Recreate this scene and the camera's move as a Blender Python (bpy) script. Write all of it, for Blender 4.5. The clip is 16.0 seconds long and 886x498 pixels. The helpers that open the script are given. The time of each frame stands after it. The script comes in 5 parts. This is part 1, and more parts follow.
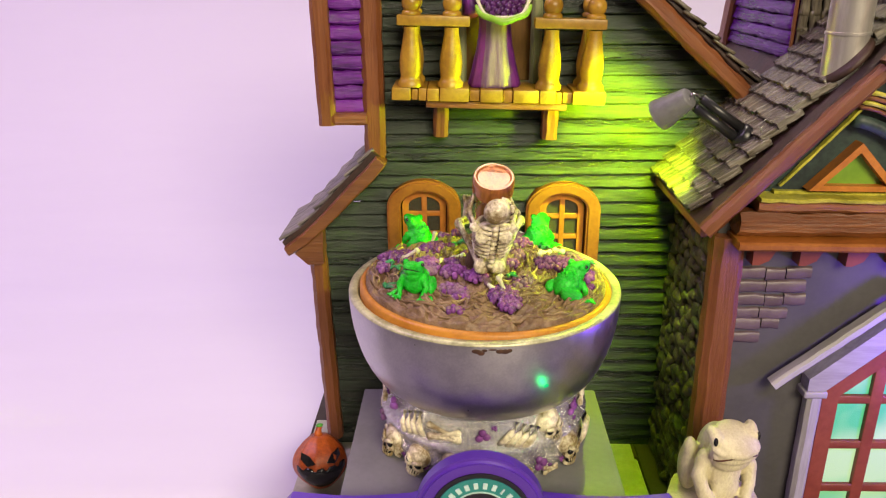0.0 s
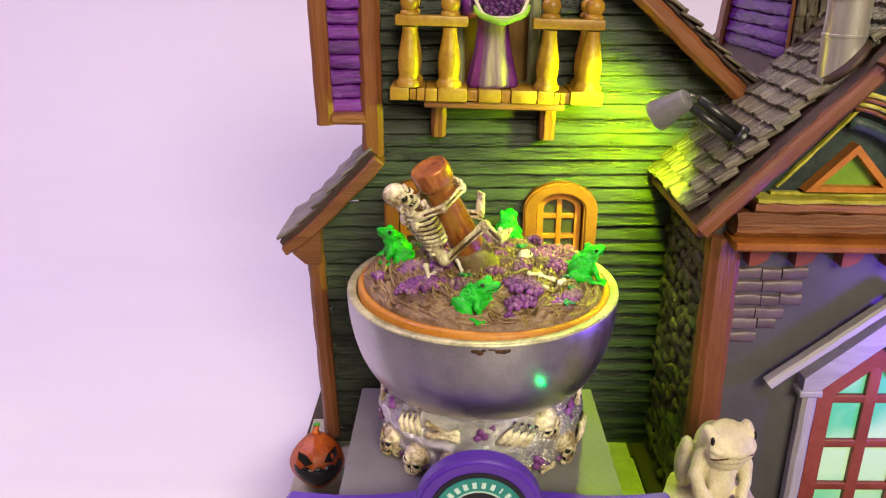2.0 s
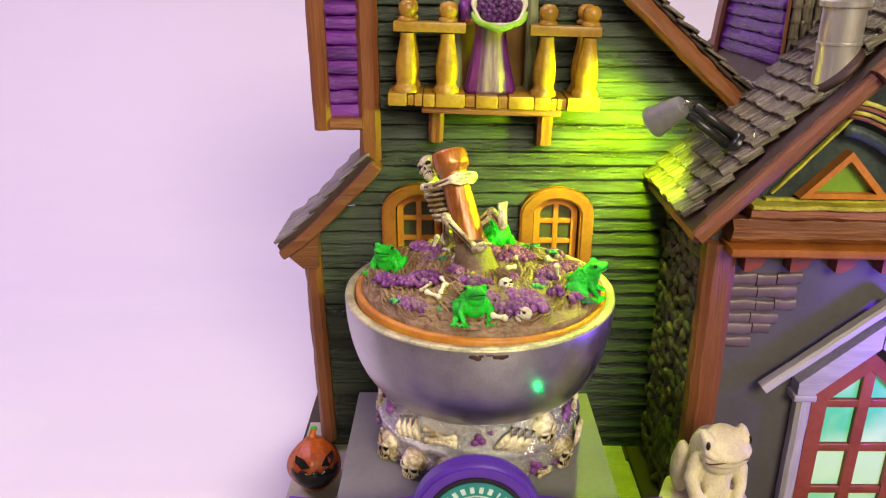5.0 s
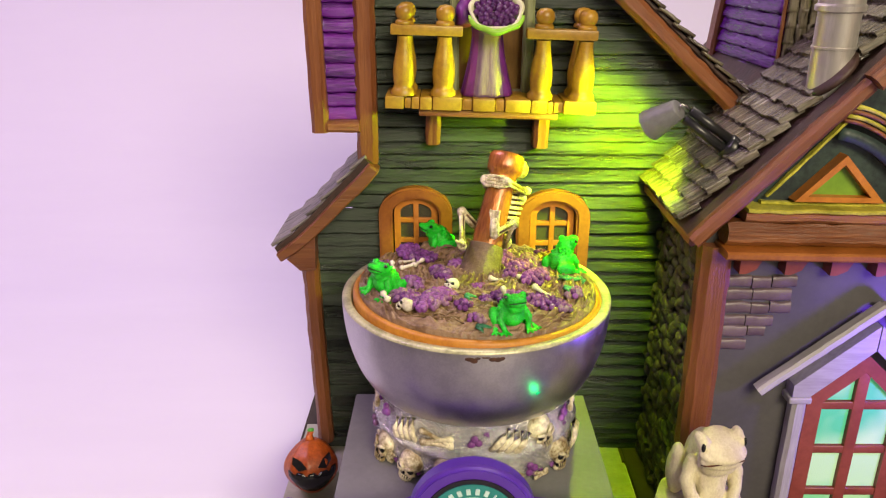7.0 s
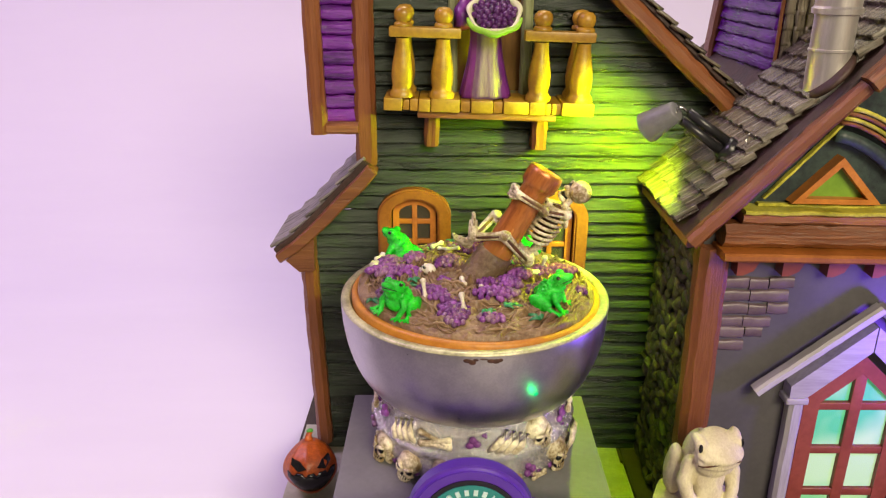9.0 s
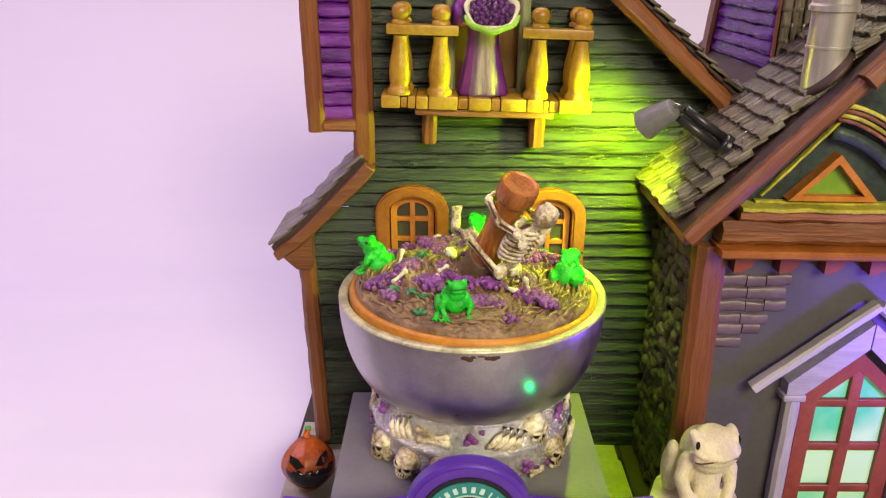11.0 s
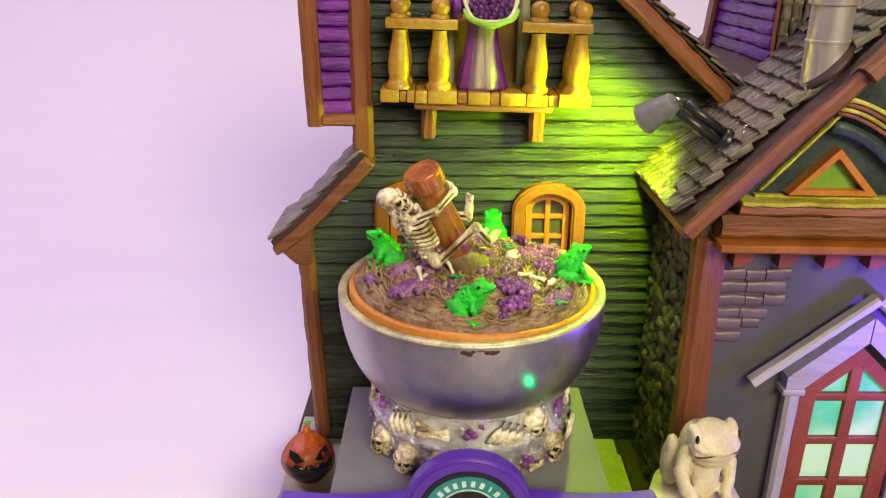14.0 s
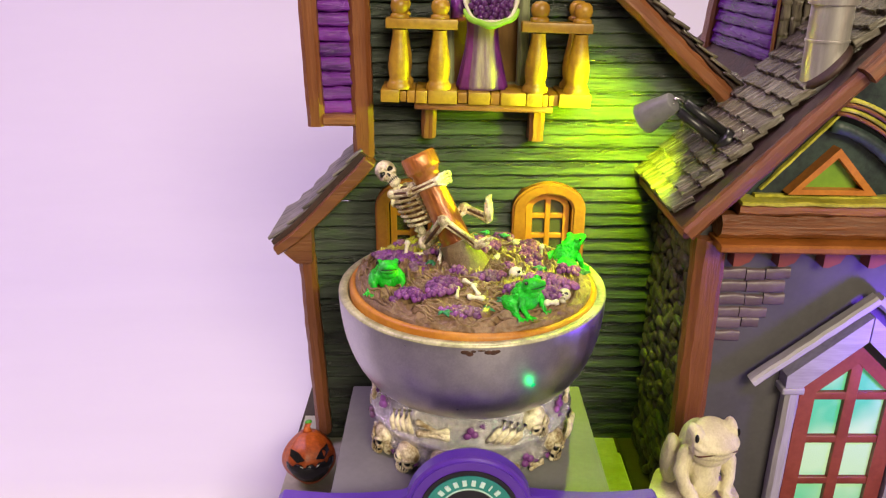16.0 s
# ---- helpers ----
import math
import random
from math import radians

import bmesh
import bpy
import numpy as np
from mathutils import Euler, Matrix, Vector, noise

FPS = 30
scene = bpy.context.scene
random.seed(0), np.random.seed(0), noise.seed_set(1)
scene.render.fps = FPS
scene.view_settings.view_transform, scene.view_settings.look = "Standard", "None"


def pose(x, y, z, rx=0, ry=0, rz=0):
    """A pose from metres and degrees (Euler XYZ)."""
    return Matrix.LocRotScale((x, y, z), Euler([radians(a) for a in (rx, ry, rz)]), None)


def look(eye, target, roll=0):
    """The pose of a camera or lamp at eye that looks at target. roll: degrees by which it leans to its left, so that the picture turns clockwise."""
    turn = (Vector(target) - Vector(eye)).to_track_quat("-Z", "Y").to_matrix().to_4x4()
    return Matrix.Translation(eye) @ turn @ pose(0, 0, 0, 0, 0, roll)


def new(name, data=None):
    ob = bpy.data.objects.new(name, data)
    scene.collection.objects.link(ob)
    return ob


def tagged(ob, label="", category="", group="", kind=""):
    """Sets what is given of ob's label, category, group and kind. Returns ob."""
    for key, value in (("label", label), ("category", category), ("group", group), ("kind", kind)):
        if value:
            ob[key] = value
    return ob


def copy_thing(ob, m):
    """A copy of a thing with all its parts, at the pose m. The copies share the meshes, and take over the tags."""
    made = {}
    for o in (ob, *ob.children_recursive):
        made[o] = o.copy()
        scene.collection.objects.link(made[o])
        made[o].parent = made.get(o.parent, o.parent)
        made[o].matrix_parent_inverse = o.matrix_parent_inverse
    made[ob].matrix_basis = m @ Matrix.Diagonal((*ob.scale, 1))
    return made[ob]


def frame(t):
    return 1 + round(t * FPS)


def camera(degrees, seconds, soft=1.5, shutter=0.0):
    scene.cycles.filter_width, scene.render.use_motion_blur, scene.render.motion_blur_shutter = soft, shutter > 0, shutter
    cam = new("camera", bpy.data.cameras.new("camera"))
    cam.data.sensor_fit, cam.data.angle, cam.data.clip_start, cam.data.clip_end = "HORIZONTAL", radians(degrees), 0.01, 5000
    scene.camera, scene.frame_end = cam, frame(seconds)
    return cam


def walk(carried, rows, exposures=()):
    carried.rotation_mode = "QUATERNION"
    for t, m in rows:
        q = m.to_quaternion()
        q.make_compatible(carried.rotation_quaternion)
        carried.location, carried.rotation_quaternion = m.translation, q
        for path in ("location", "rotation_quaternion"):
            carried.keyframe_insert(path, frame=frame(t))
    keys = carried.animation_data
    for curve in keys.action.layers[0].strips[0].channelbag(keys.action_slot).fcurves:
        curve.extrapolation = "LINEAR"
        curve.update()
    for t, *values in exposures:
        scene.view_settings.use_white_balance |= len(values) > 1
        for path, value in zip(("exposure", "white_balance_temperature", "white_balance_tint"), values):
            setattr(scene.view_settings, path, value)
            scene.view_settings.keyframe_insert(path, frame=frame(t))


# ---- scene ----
cam = camera(60.60, 16.0, soft=1.2)
PATH = [
    (0, (-0.00491, -0.20394, 0.13722), (-0.01344, 0.07621, 0.03024), -0.628),
    (0.5, (-0.00531, -0.20396, 0.13742), (-0.01303, 0.07596, 0.02978), -0.550),
    (1, (-0.00573, -0.20393, 0.13767), (-0.01267, 0.07586, 0.02963), -0.478),
    (1.5, (-0.00611, -0.20397, 0.13794), (-0.01240, 0.07578, 0.02977), -0.413),
    (2, (-0.00643, -0.20410, 0.13812), (-0.01218, 0.07572, 0.03009), -0.357),
    (2.5, (-0.00666, -0.20420, 0.13839), (-0.01198, 0.07567, 0.03048), -0.302),
    (3, (-0.00682, -0.20428, 0.13869), (-0.01183, 0.07563, 0.03085), -0.277),
    (3.5, (-0.00694, -0.20436, 0.13888), (-0.01170, 0.07558, 0.03112), -0.255),
    (4, (-0.00718, -0.20442, 0.13924), (-0.01157, 0.07546, 0.03131), -0.229),
    (6.5, (-0.00752, -0.20511, 0.14029), (-0.00996, 0.07496, 0.03281), 0.020),
    (7, (-0.00719, -0.20527, 0.14043), (-0.00966, 0.07485, 0.03307), 0.021),
    (7.5, (-0.00715, -0.20528, 0.14060), (-0.00941, 0.07482, 0.03317), 0.044),
    (8, (-0.00711, -0.20532, 0.14080), (-0.00928, 0.07474, 0.03327), 0.054),
    (8.5, (-0.00700, -0.20548, 0.14107), (-0.00920, 0.07454, 0.03344), 0.032),
    (9, (-0.00686, -0.20570, 0.14141), (-0.00915, 0.07428, 0.03367), 0.013),
    (11.5, (-0.00640, -0.20581, 0.14128), (-0.00824, 0.07372, 0.03240), -0.013),
    (12, (-0.00641, -0.20572, 0.14104), (-0.00826, 0.07367, 0.03178), -0.029),
    (12.5, (-0.00636, -0.20568, 0.14098), (-0.00827, 0.07354, 0.03130), -0.047),
    (13, (-0.00637, -0.20564, 0.14118), (-0.00826, 0.07339, 0.03101), -0.064),
    (13.5, (-0.00649, -0.20563, 0.14135), (-0.00818, 0.07328, 0.03086), -0.057),
    (14, (-0.00659, -0.20563, 0.14128), (-0.00807, 0.07325, 0.03073), -0.040),
    (14.5, (-0.00658, -0.20565, 0.14131), (-0.00800, 0.07318, 0.03063), -0.048),
    (15, (-0.00667, -0.20574, 0.14151), (-0.00797, 0.07301, 0.03062), -0.052),
    (15.5, (-0.00674, -0.20585, 0.14175), (-0.00805, 0.07282, 0.03067), -0.060),
    (16, (-0.00663, -0.20593, 0.14193), (-0.00819, 0.07266, 0.03065), -0.110),
]
walk(cam, [(t, look(eye, target, roll)) for t, eye, target, roll in PATH])


# ---- light ----
world = bpy.data.worlds.new("room_air")
scene.world = world
world.use_nodes = True
world.node_tree.nodes["Background"].inputs[0].default_value = (0.93, 0.70, 1.0, 1)
world.node_tree.nodes["Background"].inputs[1].default_value = 0.024


def lamp(name, kind, m, watts, colour, **values):
    data = bpy.data.lights.new(name, kind)
    data.energy, data.color = watts, colour
    if kind == "AREA":
        data.shape, data.size, data.size_y = "RECTANGLE", values["size"], values["size_y"]
    elif kind == "SPOT":
        data.spot_size, data.spot_blend, data.shadow_soft_size = radians(values["cone"]), values["blend"], values["soft"]
    else:
        data.shadow_soft_size = values["soft"]
    ob = new(name, data)
    ob.matrix_world = m
    return ob


# an unseen front key, the shop's ceiling panel, an added lilac fill, a green glint, the green clip-on spotlight, and
# the violet string light by the porch
lamp("front_key_light", "AREA", look((0.32, -1.05, 0.66), (0, 0.05, 0.05)), 18.4, (1.0, 0.86, 0.60), size=0.60, size_y=0.42)
# unseen fill, added to turn the backdrop lilac
lamp("lilac_backdrop_fill", "AREA", look((-0.50, -0.02, 0.75), (-0.22, 0.40, 0.36)), 4.4, (0.87, 0.57, 1.0), size=0.35, size_y=0.25)
# added point light that spreads the bowl's green glint
lamp("green_glint_fill", "POINT", pose(0.0192, -0.0380, 0.0310), 0.0008, (0.0, 1.0, 0.20), soft=0.001)
lamp("ceiling_panel_light", "AREA", look((0.06, 0.47, 1.12), (0.0, 0.0, 0.05)), 7.0, (1.0, 0.89, 0.70), size=0.30, size_y=0.30)
lamp("spotlight_beam", "SPOT", look((0.0524, 0.0156, 0.0954), (0.0524 - 0.064, 0.0156 + 0.050, 0.0954 - 0.072)), 0.60, (0.62, 1.0, 0.002), cone=175, blend=0.40, soft=0.0022)
lamp("violet_string_light", "POINT", pose(0.1420, -0.0300, 0.0300), 0.15, (0.18, 0.05, 1.0), soft=0.004)


# ---- materials ----
def material(name, light, dark, rough=0.5, metal=0.0, grain=900, stretch=(1, 1, 1), bump=0.3, depth=0.0004, vary=0.12, stain=None, spots=0.0, coat=0.0, level=0.5):
    """Paint or resin with grain at a fine and a broad scale, relief, and a little change from piece to piece."""
    m = bpy.data.materials.new(name)
    m.use_nodes = True
    nt = m.node_tree
    nodes, links = nt.nodes, nt.links
    b = nodes["Principled BSDF"]
    tc = nodes.new("ShaderNodeTexCoord")
    info = nodes.new("ShaderNodeObjectInfo")
    off = nodes.new("ShaderNodeVectorMath")
    off.operation = "MULTIPLY_ADD"
    links.new(info.outputs["Random"], off.inputs[0])
    off.inputs[1].default_value = (0.31, 0.17, 0.23)
    links.new(tc.outputs["Object"], off.inputs[2])
    mp = nodes.new("ShaderNodeMapping")
    mp.inputs["Scale"].default_value = stretch
    links.new(off.outputs[0], mp.inputs["Vector"])
    fine = nodes.new("ShaderNodeTexNoise")
    fine.inputs["Scale"].default_value, fine.inputs["Detail"].default_value, fine.inputs["Roughness"].default_value = grain, 5, 0.65
    links.new(mp.outputs[0], fine.inputs["Vector"])
    broad = nodes.new("ShaderNodeTexNoise")
    broad.inputs["Scale"].default_value, broad.inputs["Detail"].default_value = grain / 7, 3
    links.new(mp.outputs[0], broad.inputs["Vector"])
    add = nodes.new("ShaderNodeMath")
    add.operation = "MULTIPLY_ADD"
    links.new(broad.outputs["Fac"], add.inputs[0])
    add.inputs[1].default_value = 0.8
    half = nodes.new("ShaderNodeMath")
    half.operation = "MULTIPLY_ADD"
    half.inputs[1].default_value, half.inputs[2].default_value = 0.7, -0.25
    links.new(fine.outputs["Fac"], half.inputs[0])
    links.new(half.outputs[0], add.inputs[2])
    ramp = nodes.new("ShaderNodeValToRGB")
    ramp.color_ramp.elements[0].position, ramp.color_ramp.elements[1].position = 0.36, 0.64
    ramp.color_ramp.elements[0].color, ramp.color_ramp.elements[1].color = (*dark, 1), (*light, 1)
    links.new(add.outputs[0], ramp.inputs["Fac"])
    colour = ramp.outputs["Color"]
    if stain:
        patch = nodes.new("ShaderNodeTexNoise")
        patch.inputs["Scale"].default_value, patch.inputs["Detail"].default_value = grain / 16, 4
        links.new(off.outputs[0], patch.inputs["Vector"])
        cut = nodes.new("ShaderNodeMapRange")
        cut.inputs["From Min"].default_value, cut.inputs["From Max"].default_value = 0.52, 0.70
        links.new(patch.outputs["Fac"], cut.inputs["Value"])
        mix = nodes.new("ShaderNodeMix")
        mix.data_type = "RGBA"
        links.new(cut.outputs[0], mix.inputs["Factor"])
        links.new(colour, mix.inputs["A"])
        mix.inputs["B"].default_value = (*stain, 1)
        colour = mix.outputs["Result"]
    hsv = nodes.new("ShaderNodeHueSaturation")
    val = nodes.new("ShaderNodeMapRange")
    val.inputs["To Min"].default_value, val.inputs["To Max"].default_value = 1 - vary, 1 + vary
    links.new(info.outputs["Random"], val.inputs["Value"])
    links.new(val.outputs[0], hsv.inputs["Value"])
    links.new(colour, hsv.inputs["Color"])
    links.new(hsv.outputs["Color"], b.inputs["Base Color"])
    rr = nodes.new("ShaderNodeMapRange")
    rr.inputs["To Min"].default_value, rr.inputs["To Max"].default_value = max(0.03, rough - 0.12), min(1, rough + 0.15)
    links.new(broad.outputs["Fac"], rr.inputs["Value"])
    links.new(rr.outputs[0], b.inputs["Roughness"])
    b.inputs["Metallic"].default_value = metal
    b.inputs["Specular IOR Level"].default_value = level
    b.inputs["Coat Weight"].default_value = coat
    if bump:
        bp = nodes.new("ShaderNodeBump")
        bp.inputs["Strength"].default_value, bp.inputs["Distance"].default_value = bump, depth
        links.new(add.outputs[0], bp.inputs["Height"])
        links.new(bp.outputs[0], b.inputs["Normal"])
    return m


def glowing(name, one, two, strength, scale):
    m = bpy.data.materials.new(name)
    m.use_nodes = True
    nodes, links = m.node_tree.nodes, m.node_tree.links
    b = nodes["Principled BSDF"]
    tc = nodes.new("ShaderNodeTexCoord")
    n = nodes.new("ShaderNodeTexNoise")
    n.inputs["Scale"].default_value, n.inputs["Detail"].default_value = scale, 2
    ramp = nodes.new("ShaderNodeValToRGB")
    ramp.color_ramp.elements[0].position, ramp.color_ramp.elements[1].position = 0.38, 0.62
    ramp.color_ramp.elements[0].color, ramp.color_ramp.elements[1].color = (*one, 1), (*two, 1)
    links.new(tc.outputs["Object"], n.inputs["Vector"])
    links.new(n.outputs["Fac"], ramp.inputs["Fac"])
    links.new(ramp.outputs["Color"], b.inputs["Emission Color"])
    links.new(ramp.outputs["Color"], b.inputs["Base Color"])
    b.inputs["Emission Strength"].default_value, b.inputs["Roughness"].default_value = strength, 0.25
    fine = nodes.new("ShaderNodeTexNoise")
    fine.inputs["Scale"].default_value = 2500
    links.new(tc.outputs["Object"], fine.inputs["Vector"])
    bp = nodes.new("ShaderNodeBump")
    bp.inputs["Strength"].default_value, bp.inputs["Distance"].default_value = 0.3, 0.0003
    links.new(fine.outputs["Fac"], bp.inputs["Height"])
    links.new(bp.outputs[0], b.inputs["Normal"])
    return m


SIDING = material("grey_siding_paint", (0.036, 0.052, 0.034), (0.006, 0.010, 0.007), 0.27, grain=1100, stretch=(0.07, 1, 1), bump=1.0, depth=0.0009, vary=0.16, level=0.4)
PURPLE_SIDING = material("purple_siding_paint", (0.18, 0.020, 0.34), (0.05, 0.004, 0.11), 0.24, grain=1300, stretch=(0.09, 1, 1), bump=1.0, depth=0.0007)
TIMBER = material("brown_timber_paint", (0.225, 0.080, 0.026), (0.150, 0.046, 0.015), 0.36, grain=1200, stretch=(0.06, 1, 1), bump=0.9, depth=0.0006)
BEAM = material("brown_log_paint", (0.30, 0.110, 0.032), (0.13, 0.040, 0.012), 0.36, grain=1000, stretch=(0.06, 1, 1), bump=1.0, depth=0.0008)
ORANGE = material("orange_window_paint", (0.34, 0.115, 0.016), (0.23, 0.07, 0.010), 0.42, grain=700, bump=0.25, depth=0.0002, vary=0.05)
SASH = material("amber_sash_paint", (0.55, 0.20, 0.025), (0.40, 0.13, 0.016), 0.42, grain=600, bump=0.15, depth=0.0002, vary=0.04)
TAN = material("tan_balcony_paint", (0.45, 0.255, 0.022), (0.28, 0.145, 0.012), 0.38, grain=600, bump=0.25, depth=0.0003, vary=0.07)
SHINGLE = material("grey_brown_shingle_paint", (0.17, 0.145, 0.100), (0.040, 0.030, 0.020), 0.22, grain=1500, stretch=(0.10, 1, 1), bump=1.0, depth=0.0007, vary=0.15, level=0.9)
ROOF_BOARD = material("dark_brown_roof_board", (0.065, 0.034, 0.026), (0.025, 0.013, 0.010), 0.5, grain=600, bump=0.6, depth=0.0005)
STONE = material("ochre_stone_paint", (0.085, 0.070, 0.028), (0.020, 0.015, 0.007), 0.55, grain=900, bump=1.0, depth=0.0007, vary=0.3, stain=(0.04, 0.055, 0.012))
MORTAR_JOINT = material("dark_stone_joint", (0.07, 0.06, 0.04), (0.03, 0.025, 0.015), 0.8, grain=700)
PLASTER = material("grey_plaster", (0.078, 0.074, 0.078), (0.064, 0.060, 0.064), 0.5, grain=400, bump=0.1, depth=0.0002)
BRICK = material("mauve_brick_paint", (0.135, 0.095, 0.110), (0.10, 0.066, 0.078), 0.40, grain=600, bump=0.3, depth=0.0003, vary=0.06)
WHITE_TRIM = material("white_trim_paint", (0.40, 0.38, 0.42), (0.28, 0.26, 0.29), 0.42, grain=900, stretch=(0.1, 1, 1), bump=0.4, depth=0.0003)
RED_DOOR = material("red_brown_door_paint", (0.24, 0.055, 0.033), (0.18, 0.036, 0.022), 0.40, grain=400, bump=0.15, depth=0.0002)
PEDIMENT = material("dark_green_pediment_paint", (0.035, 0.06, 0.05), (0.01, 0.015, 0.02), 0.4, grain=500, bump=0.5, depth=0.0004)
GOLD = material("gold_edge_and_highlight", (0.55, 0.50, 0.06), (0.25, 0.24, 0.02), 0.32, grain=700, bump=0.6, depth=0.0004)
PEDIMENT_PANE = material("green_window_film", (0.20, 0.36, 0.03), (0.12, 0.24, 0.02), 0.3, grain=200, bump=0.0)
DOOR_OCHRE = material("ochre_door_paint", (0.30, 0.15, 0.02), (0.19, 0.09, 0.012), 0.6, grain=400, stretch=(1, 1, 0.2), bump=0.2)
JAMB = material("pale_green_jamb_paint", (0.34, 0.37, 0.18), (0.18, 0.20, 0.09), 0.45, grain=900, stretch=(0.1, 1, 1), bump=0.5)
# near-black base colour carries the shade of unlit insides and gaps
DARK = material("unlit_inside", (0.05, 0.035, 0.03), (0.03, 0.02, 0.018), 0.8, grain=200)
SILVER = material("satin_silver_bowl", (0.53, 0.51, 0.53), (0.44, 0.42, 0.45), 0.33, metal=1.0, grain=1600, bump=0.10, depth=0.00012, vary=0.0)
RIM = material("worn_bowl_rim", (0.60, 0.575, 0.37), (0.30, 0.285, 0.17), 0.34, metal=0.2, grain=900, bump=0.25, depth=0.0002, vary=0.0)
GREY_SHINGLE = material("dark_grey_shingle_paint", (0.24, 0.215, 0.205), (0.07, 0.062, 0.058), 0.45, grain=1500, stretch=(0.10, 1, 1), bump=1.0, depth=0.0007, vary=0.15)
LEAF_SILVER = material("crackled_silver_leaf", (0.96, 0.94, 0.96), (0.52, 0.50, 0.52), 0.15, metal=0.78, grain=620, bump=1.0, depth=0.0022, vary=0.0)
# glue smears, and the brown that darkens the skeleton's recesses
STAIN_RECESS = material("brown_stain_and_recess", (0.13, 0.05, 0.02), (0.05, 0.02, 0.01), 0.4, grain=900)
RING = material("orange_ring_paint", (0.56, 0.24, 0.028), (0.40, 0.15, 0.016), 0.42, grain=600, bump=0.1, vary=0.0)
MUD_WET = material("brown_clay_crust", (0.20, 0.135, 0.072), (0.10, 0.062, 0.032), 0.40, grain=900, bump=1.0, depth=0.0006, vary=0.0)
SOIL = material("brown_straw_mud", (0.29, 0.188, 0.100), (0.13, 0.074, 0.037), 0.32, grain=800, bump=0.8, depth=0.0006, vary=0.0)
GRAPE = material("purple_grape_resin", (0.26, 0.078, 0.32), (0.085, 0.018, 0.115), 0.16, grain=900, bump=0.3, depth=0.0003, vary=0.2, stain=(0.27, 0.19, 0.17))
FROG_GREEN = material("bright_green_frog_paint", (0.018, 0.70, 0.03), (0.006, 0.34, 0.012), 0.24, grain=1900, bump=0.9, depth=0.0005, vary=0.05)
EYE_BLACK = material("black_eye_paint", (0.012, 0.012, 0.012), (0.006, 0.006, 0.006), 0.12, grain=500, bump=0)
DARK_GRAPE = material("dark_purple_berry_paint", (0.10, 0.022, 0.13), (0.035, 0.006, 0.05), 0.15, grain=900, bump=0.2, depth=0.0002)
BONE = material("bone_resin", (0.95, 0.87, 0.62), (0.22, 0.15, 0.06), 0.32, grain=1000, bump=0.9, depth=0.0006, vary=0.06)
WHITE_BONE = material("white_bone_resin", (0.80, 0.76, 0.66), (0.55, 0.48, 0.36), 0.4, grain=900, bump=0.4)
COPPER = material("copper_brown_pestle", (0.52, 0.175, 0.040), (0.20, 0.050, 0.012), 0.20, metal=0.35, grain=1100, stretch=(1, 1, 0.2), bump=0.8, depth=0.0004, vary=0.0, stain=(0.42, 0.17, 0.04), coat=0.4)
LEAF = material("green_leaf_paint", (0.03, 0.26, 0.10), (0.015, 0.13, 0.05), 0.4, grain=900, bump=0.4)
CREAM_FROG = material("cream_stone_frog", (0.72, 0.66, 0.44), (0.56, 0.49, 0.31), 0.45, grain=1300, bump=0.8, depth=0.0005, vary=0.0)
PUMPKIN = material("orange_pumpkin_paint", (0.60, 0.135, 0.018), (0.30, 0.050, 0.008), 0.34, grain=900, bump=0.5, depth=0.0004)
STEM_GREEN = material("green_stem_paint", (0.10, 0.45, 0.05), (0.05, 0.28, 0.03), 0.4, grain=700)
SIGN_PURPLE = material("purple_sign_plastic", (0.105, 0.035, 0.40), (0.09, 0.028, 0.36), 0.30, grain=300, bump=0.05, vary=0.0)
SIGN_TEAL = material("teal_sign_print", (0.03, 0.25, 0.24), (0.02, 0.20, 0.19), 0.4, grain=300, bump=0, vary=0.0)
SIGN_BLACK = material("black_sign_print", (0.012, 0.01, 0.018), (0.008, 0.007, 0.012), 0.4, grain=300, bump=0, vary=0.0)
SIGN_PALE = material("pale_aqua_sign_print", (0.62, 0.80, 0.78), (0.55, 0.73, 0.71), 0.4, grain=300, bump=0, vary=0.0)
GREY_STAND = material("grey_stand_plastic", (0.20, 0.20, 0.205), (0.175, 0.175, 0.18), 0.34, grain=500, bump=0.06, vary=0.0)
SNOW_BASE = material("pale_base_paint", (0.50, 0.51, 0.40), (0.36, 0.37, 0.28), 0.45, grain=300, bump=0.15, vary=0.0)
# white sheet with part of the lilac light put into its colour
SHEET = material("lilac_tinted_sheet", (0.625, 0.595, 0.755), (0.590, 0.560, 0.720), 0.75, grain=14, stretch=(0.25, 1, 1), bump=0.15, depth=0.002, vary=0.0)
TABLE = material("dark_grey_table", (0.10, 0.10, 0.12), (0.07, 0.07, 0.085), 0.5, grain=80)
# table top made pale to bounce light onto the bowl and foot
COUNTER = material("pale_bounce_counter", (0.25, 0.235, 0.275), (0.21, 0.195, 0.235), 0.45, grain=80)
ROOM = material("pale_room_paint", (0.62, 0.58, 0.62), (0.56, 0.52, 0.57), 0.8, grain=12)
BLACK_PLASTIC = material("black_plastic", (0.022, 0.022, 0.024), (0.012, 0.012, 0.013), 0.3, grain=500, bump=0.1)
GREY_PLASTIC = material("grey_lamp_plastic", (0.15, 0.15, 0.155), (0.11, 0.11, 0.115), 0.45, grain=500, bump=0.2)
WIRE = material("bright_wire", (0.75, 0.75, 0.72), (0.55, 0.55, 0.52), 0.2, metal=1.0, grain=500, bump=0)
PIPE = material("galvanised_stove_pipe", (0.70, 0.67, 0.62), (0.50, 0.47, 0.44), 0.34, metal=0.7, grain=600, stretch=(1, 1, 0.15), bump=0.25, depth=0.0002)
